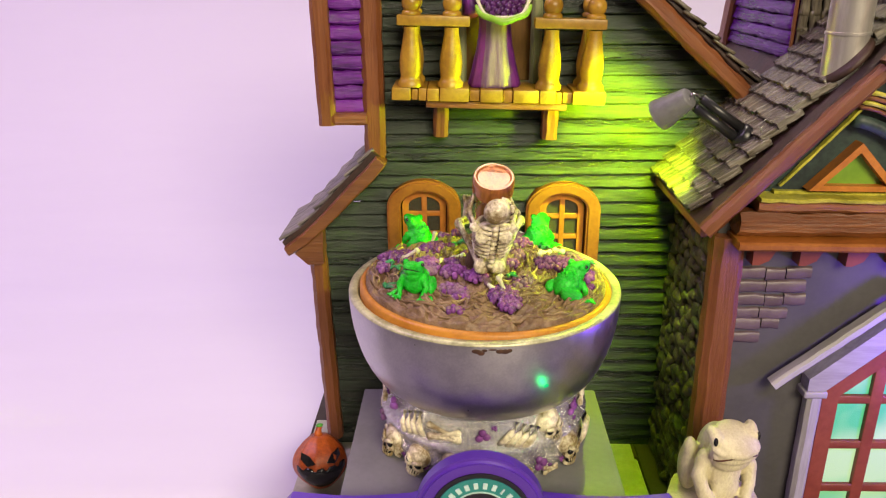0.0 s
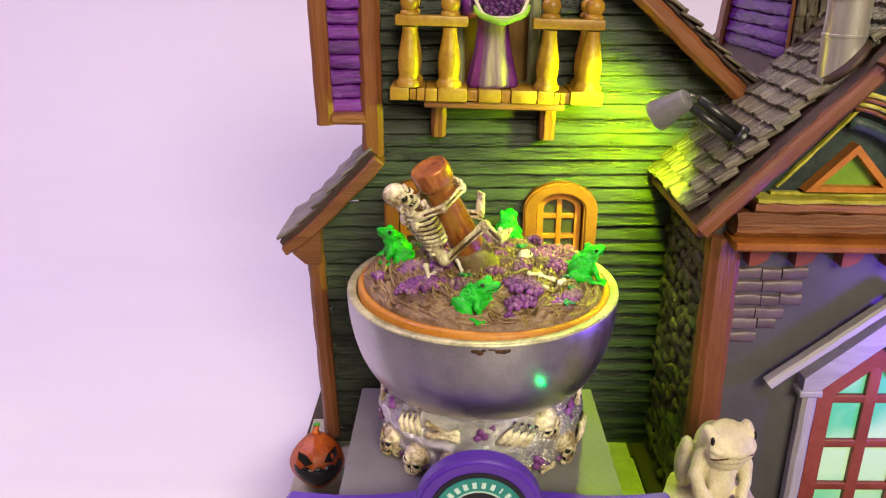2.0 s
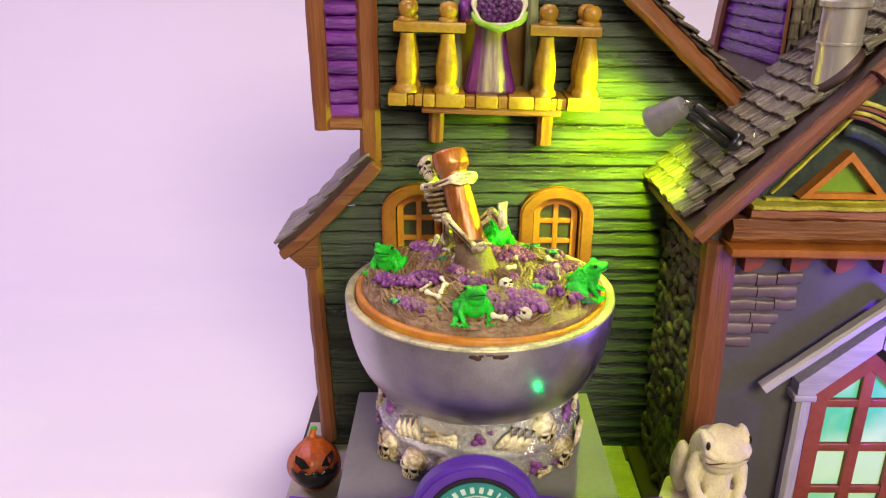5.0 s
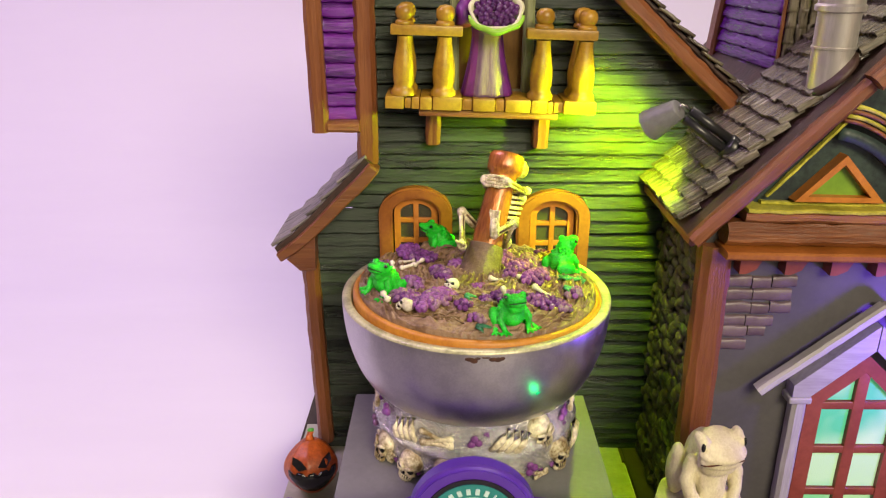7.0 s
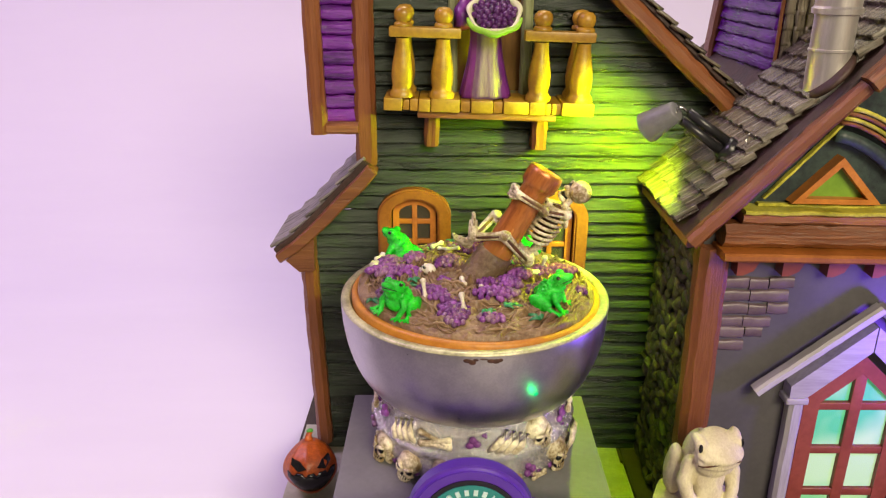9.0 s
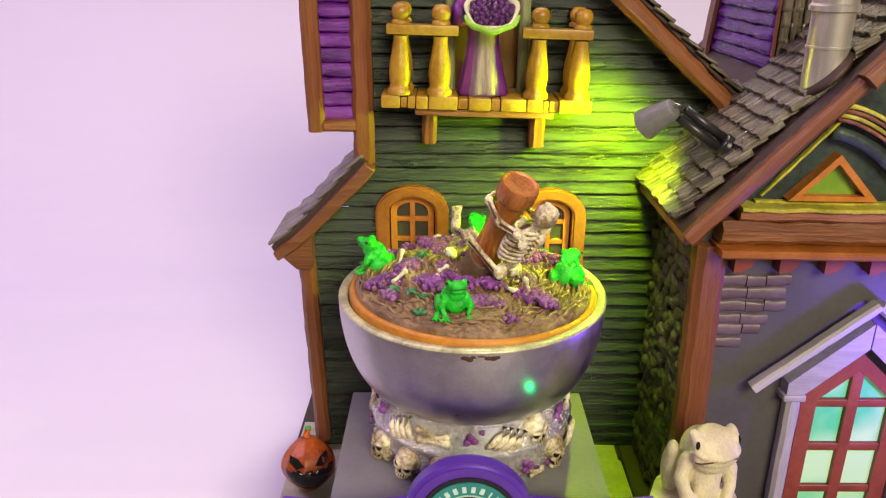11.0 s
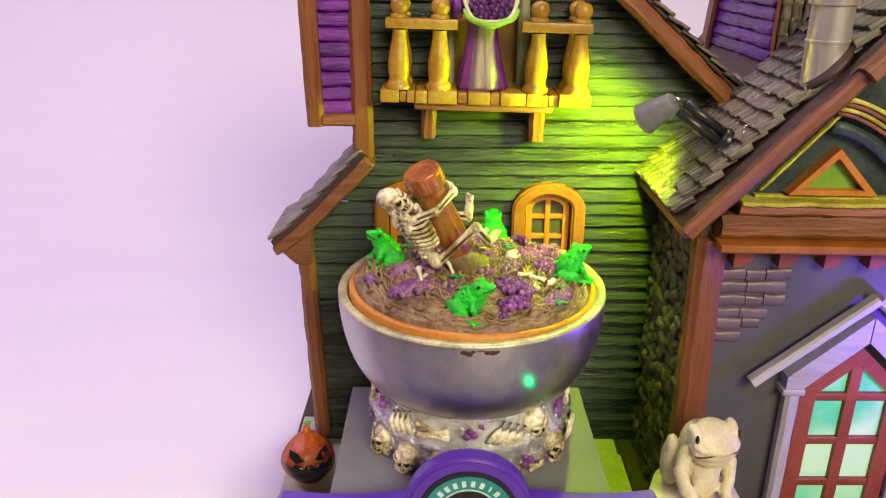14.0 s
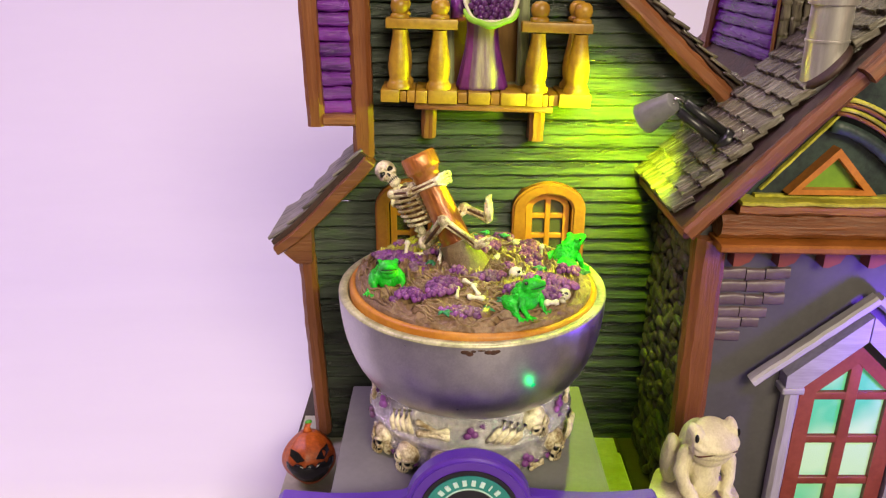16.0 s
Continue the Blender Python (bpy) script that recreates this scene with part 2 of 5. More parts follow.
ROBE = material("purple_robe_paint", (0.19, 0.03, 0.24), (0.06, 0.008, 0.09), 0.34, grain=700, stretch=(1, 1, 0.2), bump=0.5)
APRON = material("lilac_apron_paint", (0.21, 0.13, 0.22), (0.10, 0.045, 0.13), 0.36, grain=700, stretch=(1, 1, 0.12), bump=0.8)
CREAM_CLOTH = material("cream_cloth_paint", (0.78, 0.76, 0.58), (0.62, 0.60, 0.40), 0.45, grain=500, bump=0.3)
LIME = material("lime_cloth_edge_paint", (0.33, 0.62, 0.05), (0.20, 0.42, 0.03), 0.4, grain=500, bump=0.4)
LAMP_GLOW = glowing("green_lamp_glow", (0.75, 1.0, 0.12), (0.85, 1.0, 0.3), 6.0, 100)
DOOR_GLOW = glowing("lit_green_door_pane", (0.08, 0.46, 0.22), (0.40, 0.62, 0.36), 0.42, 45)
PANE = bpy.data.materials.new("dim_window_glass")
PANE.use_nodes = True
PANE.node_tree.nodes["Principled BSDF"].inputs["Base Color"].default_value = (0.30, 0.28, 0.20, 1)
PANE.node_tree.nodes["Principled BSDF"].inputs["Roughness"].default_value = 0.12
PANE.node_tree.nodes["Principled BSDF"].inputs["Transmission Weight"].default_value = 0.85
PANE.node_tree.nodes["Principled BSDF"].inputs["IOR"].default_value = 1.1


# ---- mesh helpers ----
def part(name, bm, mat, parent=None, label="", smooth=True):
    """One mesh object out of a bmesh, under a thing or a part."""
    mesh = bpy.data.meshes.new(name)
    bm.normal_update()
    bm.to_mesh(mesh)
    bm.free()
    for m in mat if isinstance(mat, (list, tuple)) else (mat,):
        mesh.materials.append(m)
    if smooth:
        mesh.shade_smooth()
    ob = new(name, mesh)
    if parent:
        ob.parent = parent
    if label:
        ob["label"] = label
    return ob


def again(name, mesh, parent, m):
    """One more piece on a mesh that is there already."""
    ob = new(name, mesh)
    ob.parent = parent
    ob.matrix_basis = m
    return ob


def empty(name, x=0, y=0, z=0):
    ob = new(name)
    ob.empty_display_size = 0.005
    ob.location = (x, y, z)
    return ob


def sharp(ob, angle=35):
    ob.data.set_sharp_from_angle(angle=radians(angle))
    return ob


def block(x0, x1, y0, y1, z0, z1, bevel=0.0, bm=None, mi=0):
    bm = bm or bmesh.new()
    made = bmesh.ops.create_cube(bm, size=1, matrix=Matrix.LocRotScale(((x0 + x1) / 2, (y0 + y1) / 2, (z0 + z1) / 2), None, (x1 - x0, y1 - y0, z1 - z0)))
    faces = {f for v in made["verts"] for f in v.link_faces}
    for f in faces:
        f.material_index = mi
    if bevel:
        bmesh.ops.bevel(bm, geom=list({e for f in faces for e in f.edges}), offset=bevel, segments=2, affect="EDGES", profile=0.6)
    return bm


def rough_bar(length, wide, deep, rings=16, amp=0.0002, chamfer=0.25, seed=0.0, taper=1.0, bow=0.0):
    """A hand-carved bar along x: wide in z, deep in y, its edges rounded and uneven."""
    bm = bmesh.new()
    c = chamfer * min(wide, deep)
    w, d = wide / 2, deep / 2
    ring = [(-d, -w + c), (-d + c, -w), (d - c, -w), (d, -w + c), (d, w - c), (d - c, w), (-d + c, w), (-d, w - c)]
    rows = []
    for i in range(rings + 1):
        s = i / rings
        k = 1 + (taper - 1) * s
        row = []
        for y, z in ring:
            x = (s - 0.5) * length
            q = Vector((x * 260 + seed * 7.1, y * 300 + seed, z * 300 - seed * 3.3))
            row.append(bm.verts.new((x, y * k + amp * noise.noise(q) * 0.6, z * k + amp * noise.noise(q + Vector((9, 4, 2))) + bow * (4 * (s - 0.5) ** 2 - 1))))
        rows.append(row)
    for a, b in zip(rows, rows[1:]):
        for j in range(8):
            bm.faces.new((a[j], a[(j + 1) % 8], b[(j + 1) % 8], b[j]))
    bm.faces.new(rows[0][::-1])
    bm.faces.new(rows[-1])
    bmesh.ops.recalc_face_normals(bm, faces=bm.faces)
    return bm


def bar_between(name, a, b, wide, deep, mat, parent=None, label="", face=(0, -1, 0), **values):
    """A carved bar from a to b; its deep side turns to face."""
    a, b = Vector(a), Vector(b)
    x = (b - a).normalized()
    y = -Vector(face)
    y = (y - x * y.dot(x)).normalized()
    z = x.cross(y)
    turn = Matrix((x, y, z)).transposed().to_4x4()
    bm = rough_bar((b - a).length, wide, deep, **values)
    ob = part(name, bm, mat, parent, label)
    ob.matrix_basis = Matrix.Translation((a + b) / 2) @ turn
    return sharp(ob, 28)


def sheet_of(outline, y0, y1, bm=None, mi=0):
    """A closed outline in x and z, made solid from y0 to y1."""
    bm = bm or bmesh.new()
    a = [bm.verts.new((x, y0, z)) for x, z in outline]
    b = [bm.verts.new((x, y1, z)) for x, z in outline]
    faces = [bm.faces.new(a), bm.faces.new(b[::-1])]
    n = len(outline)
    for i in range(n):
        faces.append(bm.faces.new((a[i], b[i], b[(i + 1) % n], a[(i + 1) % n])))
    for f in faces:
        f.material_index = mi
    bmesh.ops.recalc_face_normals(bm, faces=bm.faces)
    return bm


def band(outer, inner, y0, y1, bm=None, closed=False):
    """A solid strip between two lines of x and z, from y0 to y1."""
    bm = bm or bmesh.new()
    rows = [[bm.verts.new((x, y, z)) for x, z in line] for line, y in ((outer, y0), (inner, y0), (inner, y1), (outer, y1))]
    n = len(outer)
    for i in range(n if closed else n - 1):
        j = (i + 1) % n
        for r in range(4):
            bm.faces.new((rows[r][i], rows[r][j], rows[(r + 1) % 4][j], rows[(r + 1) % 4][i]))
    if not closed:
        bm.faces.new([rows[r][0] for r in range(4)])
        bm.faces.new([rows[r][-1] for r in range(4)][::-1])
    bmesh.ops.recalc_face_normals(bm, faces=bm.faces)
    return bm


def lathe(profile, n=48, bm=None, wobble=None):
    """A turned form from (radius, height) pairs; open ends where the radius is not nought."""
    bm = bm or bmesh.new()
    rows = []
    for r, z in profile:
        if r < 1e-7:
            rows.append([bm.verts.new((0, 0, z))])
        else:
            rows.append([bm.verts.new((r * math.cos(2 * math.pi * i / n) * (wobble(i / n, z) if wobble else 1), r * math.sin(2 * math.pi * i / n) * (wobble(i / n, z) if wobble else 1), z)) for i in range(n)])
    for a, b in zip(rows, rows[1:]):
        for i in range(n):
            j = (i + 1) % n
            if len(a) == 1 and len(b) > 1:
                bm.faces.new((a[0], b[j], b[i]))
            elif len(b) == 1 and len(a) > 1:
                bm.faces.new((a[i], a[j], b[0]))
            elif len(a) > 1:
                bm.faces.new((a[i], a[j], b[j], b[i]))
    bmesh.ops.recalc_face_normals(bm, faces=bm.faces)
    return bm


def ball(bm, at, size, turn=None, detail=2, mi=0):
    if not hasattr(size, "__len__"):
        size = (size, size, size)
    made = bmesh.ops.create_icosphere(bm, subdivisions=detail, radius=1, matrix=Matrix.LocRotScale(at, turn or Euler((0, 0, 0)), size))
    for f in {f for v in made["verts"] for f in v.link_faces}:
        f.material_index = mi
    return bm


def tube(bm, points, radii, n=8, mi=0):
    """A limb along points with a radius at each."""
    points = [Vector(p) for p in points]
    rows = []
    for i, p in enumerate(points):
        way = (points[min(i + 1, len(points) - 1)] - points[max(i - 1, 0)]).normalized()
        side = way.cross(Vector((0.31, 0.17, 0.93))).normalized()
        up = side.cross(way)
        rows.append([bm.verts.new(p + radii[i] * (math.cos(2 * math.pi * k / n) * side + math.sin(2 * math.pi * k / n) * up)) for k in range(n)])
    faces = []
    for a, b in zip(rows, rows[1:]):
        for k in range(n):
            faces.append(bm.faces.new((a[k], a[(k + 1) % n], b[(k + 1) % n], b[k])))
    faces += [bm.faces.new(rows[0][::-1]), bm.faces.new(rows[-1])]
    for f in faces:
        f.material_index = mi
        f.smooth = True
    return bm


def bone(bm, a, b, r, mi=0):
    a, b = Vector(a), Vector(b)
    tube(bm, [a, a.lerp(b, 0.18), a.lerp(b, 0.5), a.lerp(b, 0.82), b], [r * 1.3, r * 0.9, r * 0.75, r * 0.9, r * 1.3], mi=mi)
    ball(bm, a, r * 1.45, detail=1, mi=mi)
    ball(bm, b, r * 1.45, detail=1, mi=mi)


def melted(ob, size):
    """Runs overlapping lumps into one soft skin."""
    r = ob.modifiers.new("skin", "REMESH")
    r.mode, r.voxel_size, r.use_smooth_shade = "VOXEL", size, True
    s = ob.modifiers.new("soften", "SMOOTH")
    s.factor, s.iterations = 0.5, 2
    return ob


# ---- room, table and backdrop ----
# unseen walls, added for the silver bowl to reflect
room = new("wall_room", None)
tagged(room, "unseen pale walls added around the display", "wall", kind="structure")
for name, size in (("wall_behind", (-1.9, 1.9, -2.25, -2.15, -0.8, 1.9)), ("wall_left", (-2.0, -1.9, -2.25, 1.5, -0.8, 1.9)), ("wall_right", (1.9, 2.0, -2.25, 1.5, -0.8, 1.9)), ("wall_back", (-1.9, 1.9, 1.4, 1.5, -0.8, 1.9))):
    part(name, block(*size), ROOM, room, smooth=False)
tagged(part("floor", block(-2.0, 2.0, -2.25, 1.5, -0.9, -0.8), TABLE, smooth=False), "dark grey floor of the display room", "floor", kind="structure")
table = part("display_table", block(-0.7, 0.7, -0.55, 0.60, -0.075, -0.0425, 0.002), COUNTER, smooth=False)
tagged(table, "pale grey display counter under a white paper sheet", "table")
for sx in (-0.62, 0.62):
    for sy in (-0.48, 0.52):
        part("leg", block(sx - 0.025, sx + 0.025, sy - 0.025, sy + 0.025, -0.8, -0.0752, 0.002), COUNTER, table, smooth=False)


def backdrop():
    """A paper sheet that lies on the table and sweeps up behind the house, with faint waves."""
    line = [(0.004 + 0.20 * i / 12, -0.0405) for i in range(13)]
    for i in range(1, 17):
        a = math.pi / 2 * i / 16
        line.append((0.204 + 0.20 * math.sin(a), -0.0405 + 0.20 * (1 - math.cos(a))))
    line += [(0.404, 0.1595 + 0.02 * i) for i in range(1, 26)]
    bm = bmesh.new()
    rows = []
    for y, z in line:
        row = []
        for i in range(61):
            x = -0.69 + 0.023 * i
            row.append(bm.verts.new((x, y + 0.0030 * noise.noise(Vector((x * 1.5, z * 17 + y * 9, 0.4))) * min(1, max(0, (y - 0.06) * 20)), z)))
        rows.append(row)
    for a, b in zip(rows, rows[1:]):
        for i in range(60):
            bm.faces.new((a[i], a[i + 1], b[i + 1], b[i]))
    ob = part("backdrop", bm, SHEET)
    s = ob.modifiers.new("paper", "SOLIDIFY")
    s.thickness = 0.0008
    return tagged(ob, "white paper backdrop sheet sweeping up from the table", "backdrop", kind="structure")


backdrop()

# ---- base of the model ----
GROUND = -0.038
outline = [(-0.066, -0.060), (0.0600, -0.060), (0.0588, 0.0285)]
outline += [(0.0528 + 0.0060 * math.cos(radians(15 * i)), 0.0295 + 0.0060 * math.sin(radians(15 * i))) for i in range(7)] + [(-0.066, 0.0355)]
bm = sheet_of(outline, -GROUND, 0.0424)
bmesh.ops.rotate(bm, verts=bm.verts, cent=(0, 0, 0), matrix=Matrix.Rotation(radians(-90), 3, "X"))
for v in bm.verts:
    v.co.y *= -1
bmesh.ops.recalc_face_normals(bm, faces=bm.faces)
bmesh.ops.bevel(bm, geom=[e for e in bm.edges if e.calc_face_angle(0) > 1 and e.verts[0].co.z > -0.0385 and e.verts[1].co.z > -0.0385], offset=0.0010, segments=2, affect="EDGES")
base = sharp(part("ground", bm, SNOW_BASE))
tagged(base, "pale painted base board of the model house", "base", kind="structure")
# board coloured dark in place of the unlit gap beyond the pale base
under = block(0.0604, 0.190, -0.060, 0.100, -0.0424, GROUND - 0.0001)
block(-0.066, 0.0600, 0.0359, 0.100, -0.0424, GROUND - 0.0001, bm=under)
tagged(part("ground_under_house", under, DARK, smooth=False), "base under the house walls, coloured dark for an unlit gap", "base", kind="structure")
stand = part("display_stand", block(-0.0392, 0.0392, -0.0405, 0.0212, GROUND, 0.0, 0.0006), GREY_STAND)
sharp(stand)
tagged(stand, "plain grey plastic stand under the silver bowl", "stand")

# ---- main house ----
house = empty("model_house", 0.02, 0.045, GROUND)
house.location = (0, 0, 0)
tagged(house, "grey clapboard model house with brown timber corners", "model house")
WY = 0.045


def right_end(z):
    """The sloping right end of the upper wall, under its rake."""
    return 0.094 if z < 0.086 else 0.0905 - (z - 0.093) * 1.14


def clapboards():
    pitch = 0.0047
    z = -0.0392
    k = 0
    while z < 0.152:
        low = -0.0575 if z < 0.045 else (-0.0575 + (z - 0.045) * 0.80 if z < 0.076 else -0.034)
        spans = [[low, right_end(z + pitch)]]
        holes = []
        if 0.034 < z + pitch and z < 0.0615:
            holes += [(-0.0282, -0.0094), (0.0190, 0.0378)]
        if z + pitch > 0.0995:
            holes += [(-0.0060, 0.0180)]
        for a, b in holes:
            spans = [s for x0, x1 in spans for s in ((x0, min(x1, a)), (max(x0, b), x1)) if s[1] - s[0] > 0.001]
        for x0, x1 in spans:
            tip = random.uniform(-0.00025, 0.00025)
            ob = part("clapboard", rough_bar(x1 - x0, pitch * 0.97, 0.0026, rings=max(6, int((x1 - x0) / 0.0022)), amp=0.00042, chamfer=0.10, seed=k * 1.7), SIDING, house)
            sharp(ob, 25)
            ob.matrix_basis = pose((x0 + x1) / 2, WY + 0.0008 + tip * 0.4, z + pitch / 2 + tip, -17, 0, 0)
            k += 1
        z += pitch


clapboards()


def house_core():
    """The wall behind the boards, with its openings, and sheets behind them coloured dark for unlit rooms."""
    bm = bmesh.new()
    y0, y1 = WY + 0.0018, WY + 0.006
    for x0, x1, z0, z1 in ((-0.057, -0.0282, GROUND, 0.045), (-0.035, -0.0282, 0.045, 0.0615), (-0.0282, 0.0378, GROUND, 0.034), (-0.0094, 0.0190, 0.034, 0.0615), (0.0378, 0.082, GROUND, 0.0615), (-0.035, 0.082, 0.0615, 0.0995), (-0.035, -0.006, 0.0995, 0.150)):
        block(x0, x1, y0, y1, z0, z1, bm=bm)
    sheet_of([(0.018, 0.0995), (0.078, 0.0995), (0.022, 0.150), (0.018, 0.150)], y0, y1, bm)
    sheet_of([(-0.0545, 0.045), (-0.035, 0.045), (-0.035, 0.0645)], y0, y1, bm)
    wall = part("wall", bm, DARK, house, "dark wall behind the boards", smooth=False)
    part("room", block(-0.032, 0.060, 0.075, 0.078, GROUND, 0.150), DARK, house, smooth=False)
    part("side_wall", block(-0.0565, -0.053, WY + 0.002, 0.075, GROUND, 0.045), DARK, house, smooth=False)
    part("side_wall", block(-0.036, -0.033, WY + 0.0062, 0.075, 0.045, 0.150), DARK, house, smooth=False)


house_core()
# timber corners
bar_between("corner_post", (-0.0344, 0.0425, 0.0765), (-0.0340, 0.0425, 0.152), 0.0068, 0.006, TIMBER, house, rings=26, amp=0.0004, seed=3)
bar_between("corner_post", (-0.0544, 0.0425, -0.0335), (-0.0562, 0.0425, 0.0445), 0.0056, 0.006, TIMBER, house, rings=26, amp=0.0004, seed=8)


def lean_to():
    """The low side roof: curved bargeboard, roof slab and its shingles."""
    upper = [(-0.0365, 0.0800), (-0.0400, 0.0762), (-0.0445, 0.0716), (-0.0500, 0.0657), (-0.0552, 0.0600), (-0.0610, 0.0543), (-0.0677, 0.0487)]
    lower = [(-0.0302, 0.0752), (-0.0352, 0.0694), (-0.0410, 0.0640), (-0.0470, 0.0578), (-0.0524, 0.0526), (-0.0580, 0.0476), (-0.0648, 0.0432)]
    between = lambda k: [(a * k + c * (1 - k), b * k + d * (1 - k)) for (a, b), (c, d) in zip(upper, lower)]
    bm = band(between(0.55), lower, 0.0345, 0.0425)
    bmesh.ops.bevel(bm, geom=bm.edges[:], offset=0.0005, segments=1, affect="EDGES")
    ob = part("bargeboard", bm, TIMBER, house, "curved brown bargeboard")
    sharp(ob, 40)
    sharp(part("roof_slab", band(between(0.80), between(0.40), 0.0372, 0.071), ROOF_BOARD, house))
    bm = sheet_of([(-0.0632, 0.0434), (-0.0530, 0.0522), (-0.0535, 0.0395), (-0.0588, 0.0392)], 0.0372, 0.0428)
    sharp(part("bracket", bm, TIMBER, house, "brown bracket under the eaves"))
    top = between(0.86)
    for i in range(6):
        (xa, za), (xb, zb) = top[i], top[i + 1]
        slope = math.degrees(math.atan2(zb - za, xb - xa))
        long = math.hypot(xb - xa, zb - za)
        for j in range(9):
            y = 0.0402 + 0.0037 * j + random.uniform(-0.0003, 0.0003)
            bm = rough_bar(long + 0.0014, 0.0037, 0.0011, rings=7, amp=0.0003, seed=i * 31 + j)
            ob = part("shingle", bm, GREY_SHINGLE, house)
            ob.matrix_basis = pose((xa + xb) / 2, y, (za + zb) / 2, 0, -slope + 9, 0) @ pose(0, 0, 0, 90, 0, 0)
            sharp(ob, 60)


lean_to()


def purple_bay():
    """The jettied bay with purple boards in a brown frame."""
    bay = empty("bay")
    bay.parent = house
    z = 0.0915
    k = 0
    while z < 0.150:
        ob = part("purple_board", rough_bar(0.0125, 0.0045, 0.0024, rings=14, amp=0.0006, seed=50 + k), PURPLE_SIDING, bay)
        ob.matrix_basis = pose(-0.0425, 0.0420, z + 0.0016, -14, 0, 0)
        sharp(ob, 60)
        z += 0.0046
        k += 1
    part("back_panel", block(-0.0515, -0.0345, 0.0432, 0.070, 0.0885, 0.150), PURPLE_SIDING, bay, smooth=False)
    bar_between("bay_post", (-0.0493, 0.0400, 0.0874), (-0.0502, 0.0400, 0.152), 0.0056, 0.0052, TIMBER, bay, rings=22, amp=0.00035, seed=12)
    bar_between("bay_sill", (-0.0467, 0.0400, 0.0895), (-0.0364, 0.0400, 0.0895), 0.0040, 0.0050, BEAM, bay, rings=14, amp=0.0003, seed=13)


purple_bay()


def arch(cx, half, foot, spring, top, n=18):
    line = [(cx - half, foot), (cx - half, (foot + spring) / 2)]
    line += [(cx - half * math.cos(math.pi * i / n), spring + (top - spring) * math.sin(math.pi * i / n)) for i in range(n + 1)]
    return line + [(cx + half, (foot + spring) / 2), (cx + half, foot)]


def arched_window(cx, drop):
    w = empty("window")
    w.parent = house
    w["label"] = "arched orange window with six panes"
    f = 0.0335
    bm = band(arch(cx, 0.0126, f, 0.0585 - drop, 0.0680 - drop), arch(cx, 0.0080, f, 0.0585 - drop, 0.0641 - drop), 0.0408, 0.0462)
    bmesh.ops.bevel(bm, geom=[e for e in bm.edges if abs(e.verts[0].co.y - 0.0408) < 1e-5 and abs(e.verts[1].co.y - 0.0408) < 1e-5 and e.calc_face_angle(0) > 1], offset=0.0007, segments=2, affect="EDGES")
    sharp(part("window_frame", bm, ORANGE, w))
    sharp(part("sash", band(arch(cx, 0.0075, f, 0.0585 - drop, 0.0634 - drop), arch(cx, 0.0054, f, 0.0582 - drop, 0.0615 - drop), 0.0444, 0.0466), SASH, w))
    part("mullion", block(cx - 0.0009, cx + 0.0009, 0.0446, 0.0464, f, 0.0618 - drop, 0.0002), SASH, w)
    for z in (0.0405, 0.0479, 0.0553):
        part("glazing_bar", block(cx - 0.0057, cx + 0.0057, 0.0448, 0.0463, z - drop - 0.0009, z - drop + 0.0009, 0.0002), SASH, w)
    part("window_sill", block(cx - 0.0128, cx + 0.0128, 0.0400, 0.0462, f - 0.002, f, 0.0004), ORANGE, w)
    ob = part("pane", sheet_of(arch(cx, 0.0058, f, 0.0582 - drop, 0.0618 - drop), 0.0455, 0.0458), PANE, w, smooth=False)
    ob.visible_shadow = False
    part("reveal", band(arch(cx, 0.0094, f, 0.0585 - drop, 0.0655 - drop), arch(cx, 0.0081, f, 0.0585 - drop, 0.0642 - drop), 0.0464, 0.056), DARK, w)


arched_window(-0.0188, 0.0)
arched_window(0.0285, 0.0010)


def rake_board():
    """The long sloping bargeboard of the tall roof, with ragged shingle ends along its top."""
    a, b = Vector((0.0822, 0.0372, 0.0972)), Vector((0.0292, 0.0372, 0.1444))
    bar_between("bargeboard", a, b, 0.0054, 0.0065, TIMBER, house, rings=30, amp=0.0005, seed=21)
    way = (b - a).normalized()
    up = Vector((0.663, 0, 0.748))
    part_len = (b - a).length
    bar_between("roof_slab", a + up * 0.0038 + Vector((0, 0.028, 0)), b + up * 0.0038 + Vector((0, 0.028, 0)), 0.0016, 0.058, ROOF_BOARD, house, rings=12, amp=0.0002)
    for i in range(11):
        p = a + way * (part_len * (i + 0.45) / 11)
        for j in range(3):
            ob = part("shingle", rough_bar(0.0078, 0.006, 0.0011, rings=5, amp=0.0007, seed=70 + i * 3 + j), SHINGLE, house)
            ob.matrix_basis = Matrix.Translation(p + up * 0.0052 + Vector((0, 0.0005 + 0.0062 * j, 0))) @ pose(0, 0, 0, 0, 41.5 - 9, 0) @ pose(0, 0, 0, 90, 0, 0)


rake_board()


# ---- doorway and balcony ----
def balcony_door():
    d = empty("balcony_door")
    d.parent = house
    part("door_panel", block(-0.0058, 0.0178, 0.0520, 0.0535, 0.0995, 0.148), DOOR_OCHRE, d, smooth=False)
    bar_between("jamb", (-0.0058, 0.0455, 0.0995), (-0.0058, 0.0455, 0.150), 0.0030, 0.0060, JAMB, d, rings=14, amp=0.0003, seed=31)
    bar_between("jamb", (0.0178, 0.0455, 0.0995), (0.0178, 0.0455, 0.150), 0.0034, 0.0060, JAMB, d, rings=14, amp=0.0003, seed=32)
    part("threshold", block(-0.0058, 0.0178, 0.0450, 0.0520, 0.0985, 0.0996), JAMB, d, smooth=False)


balcony_door()


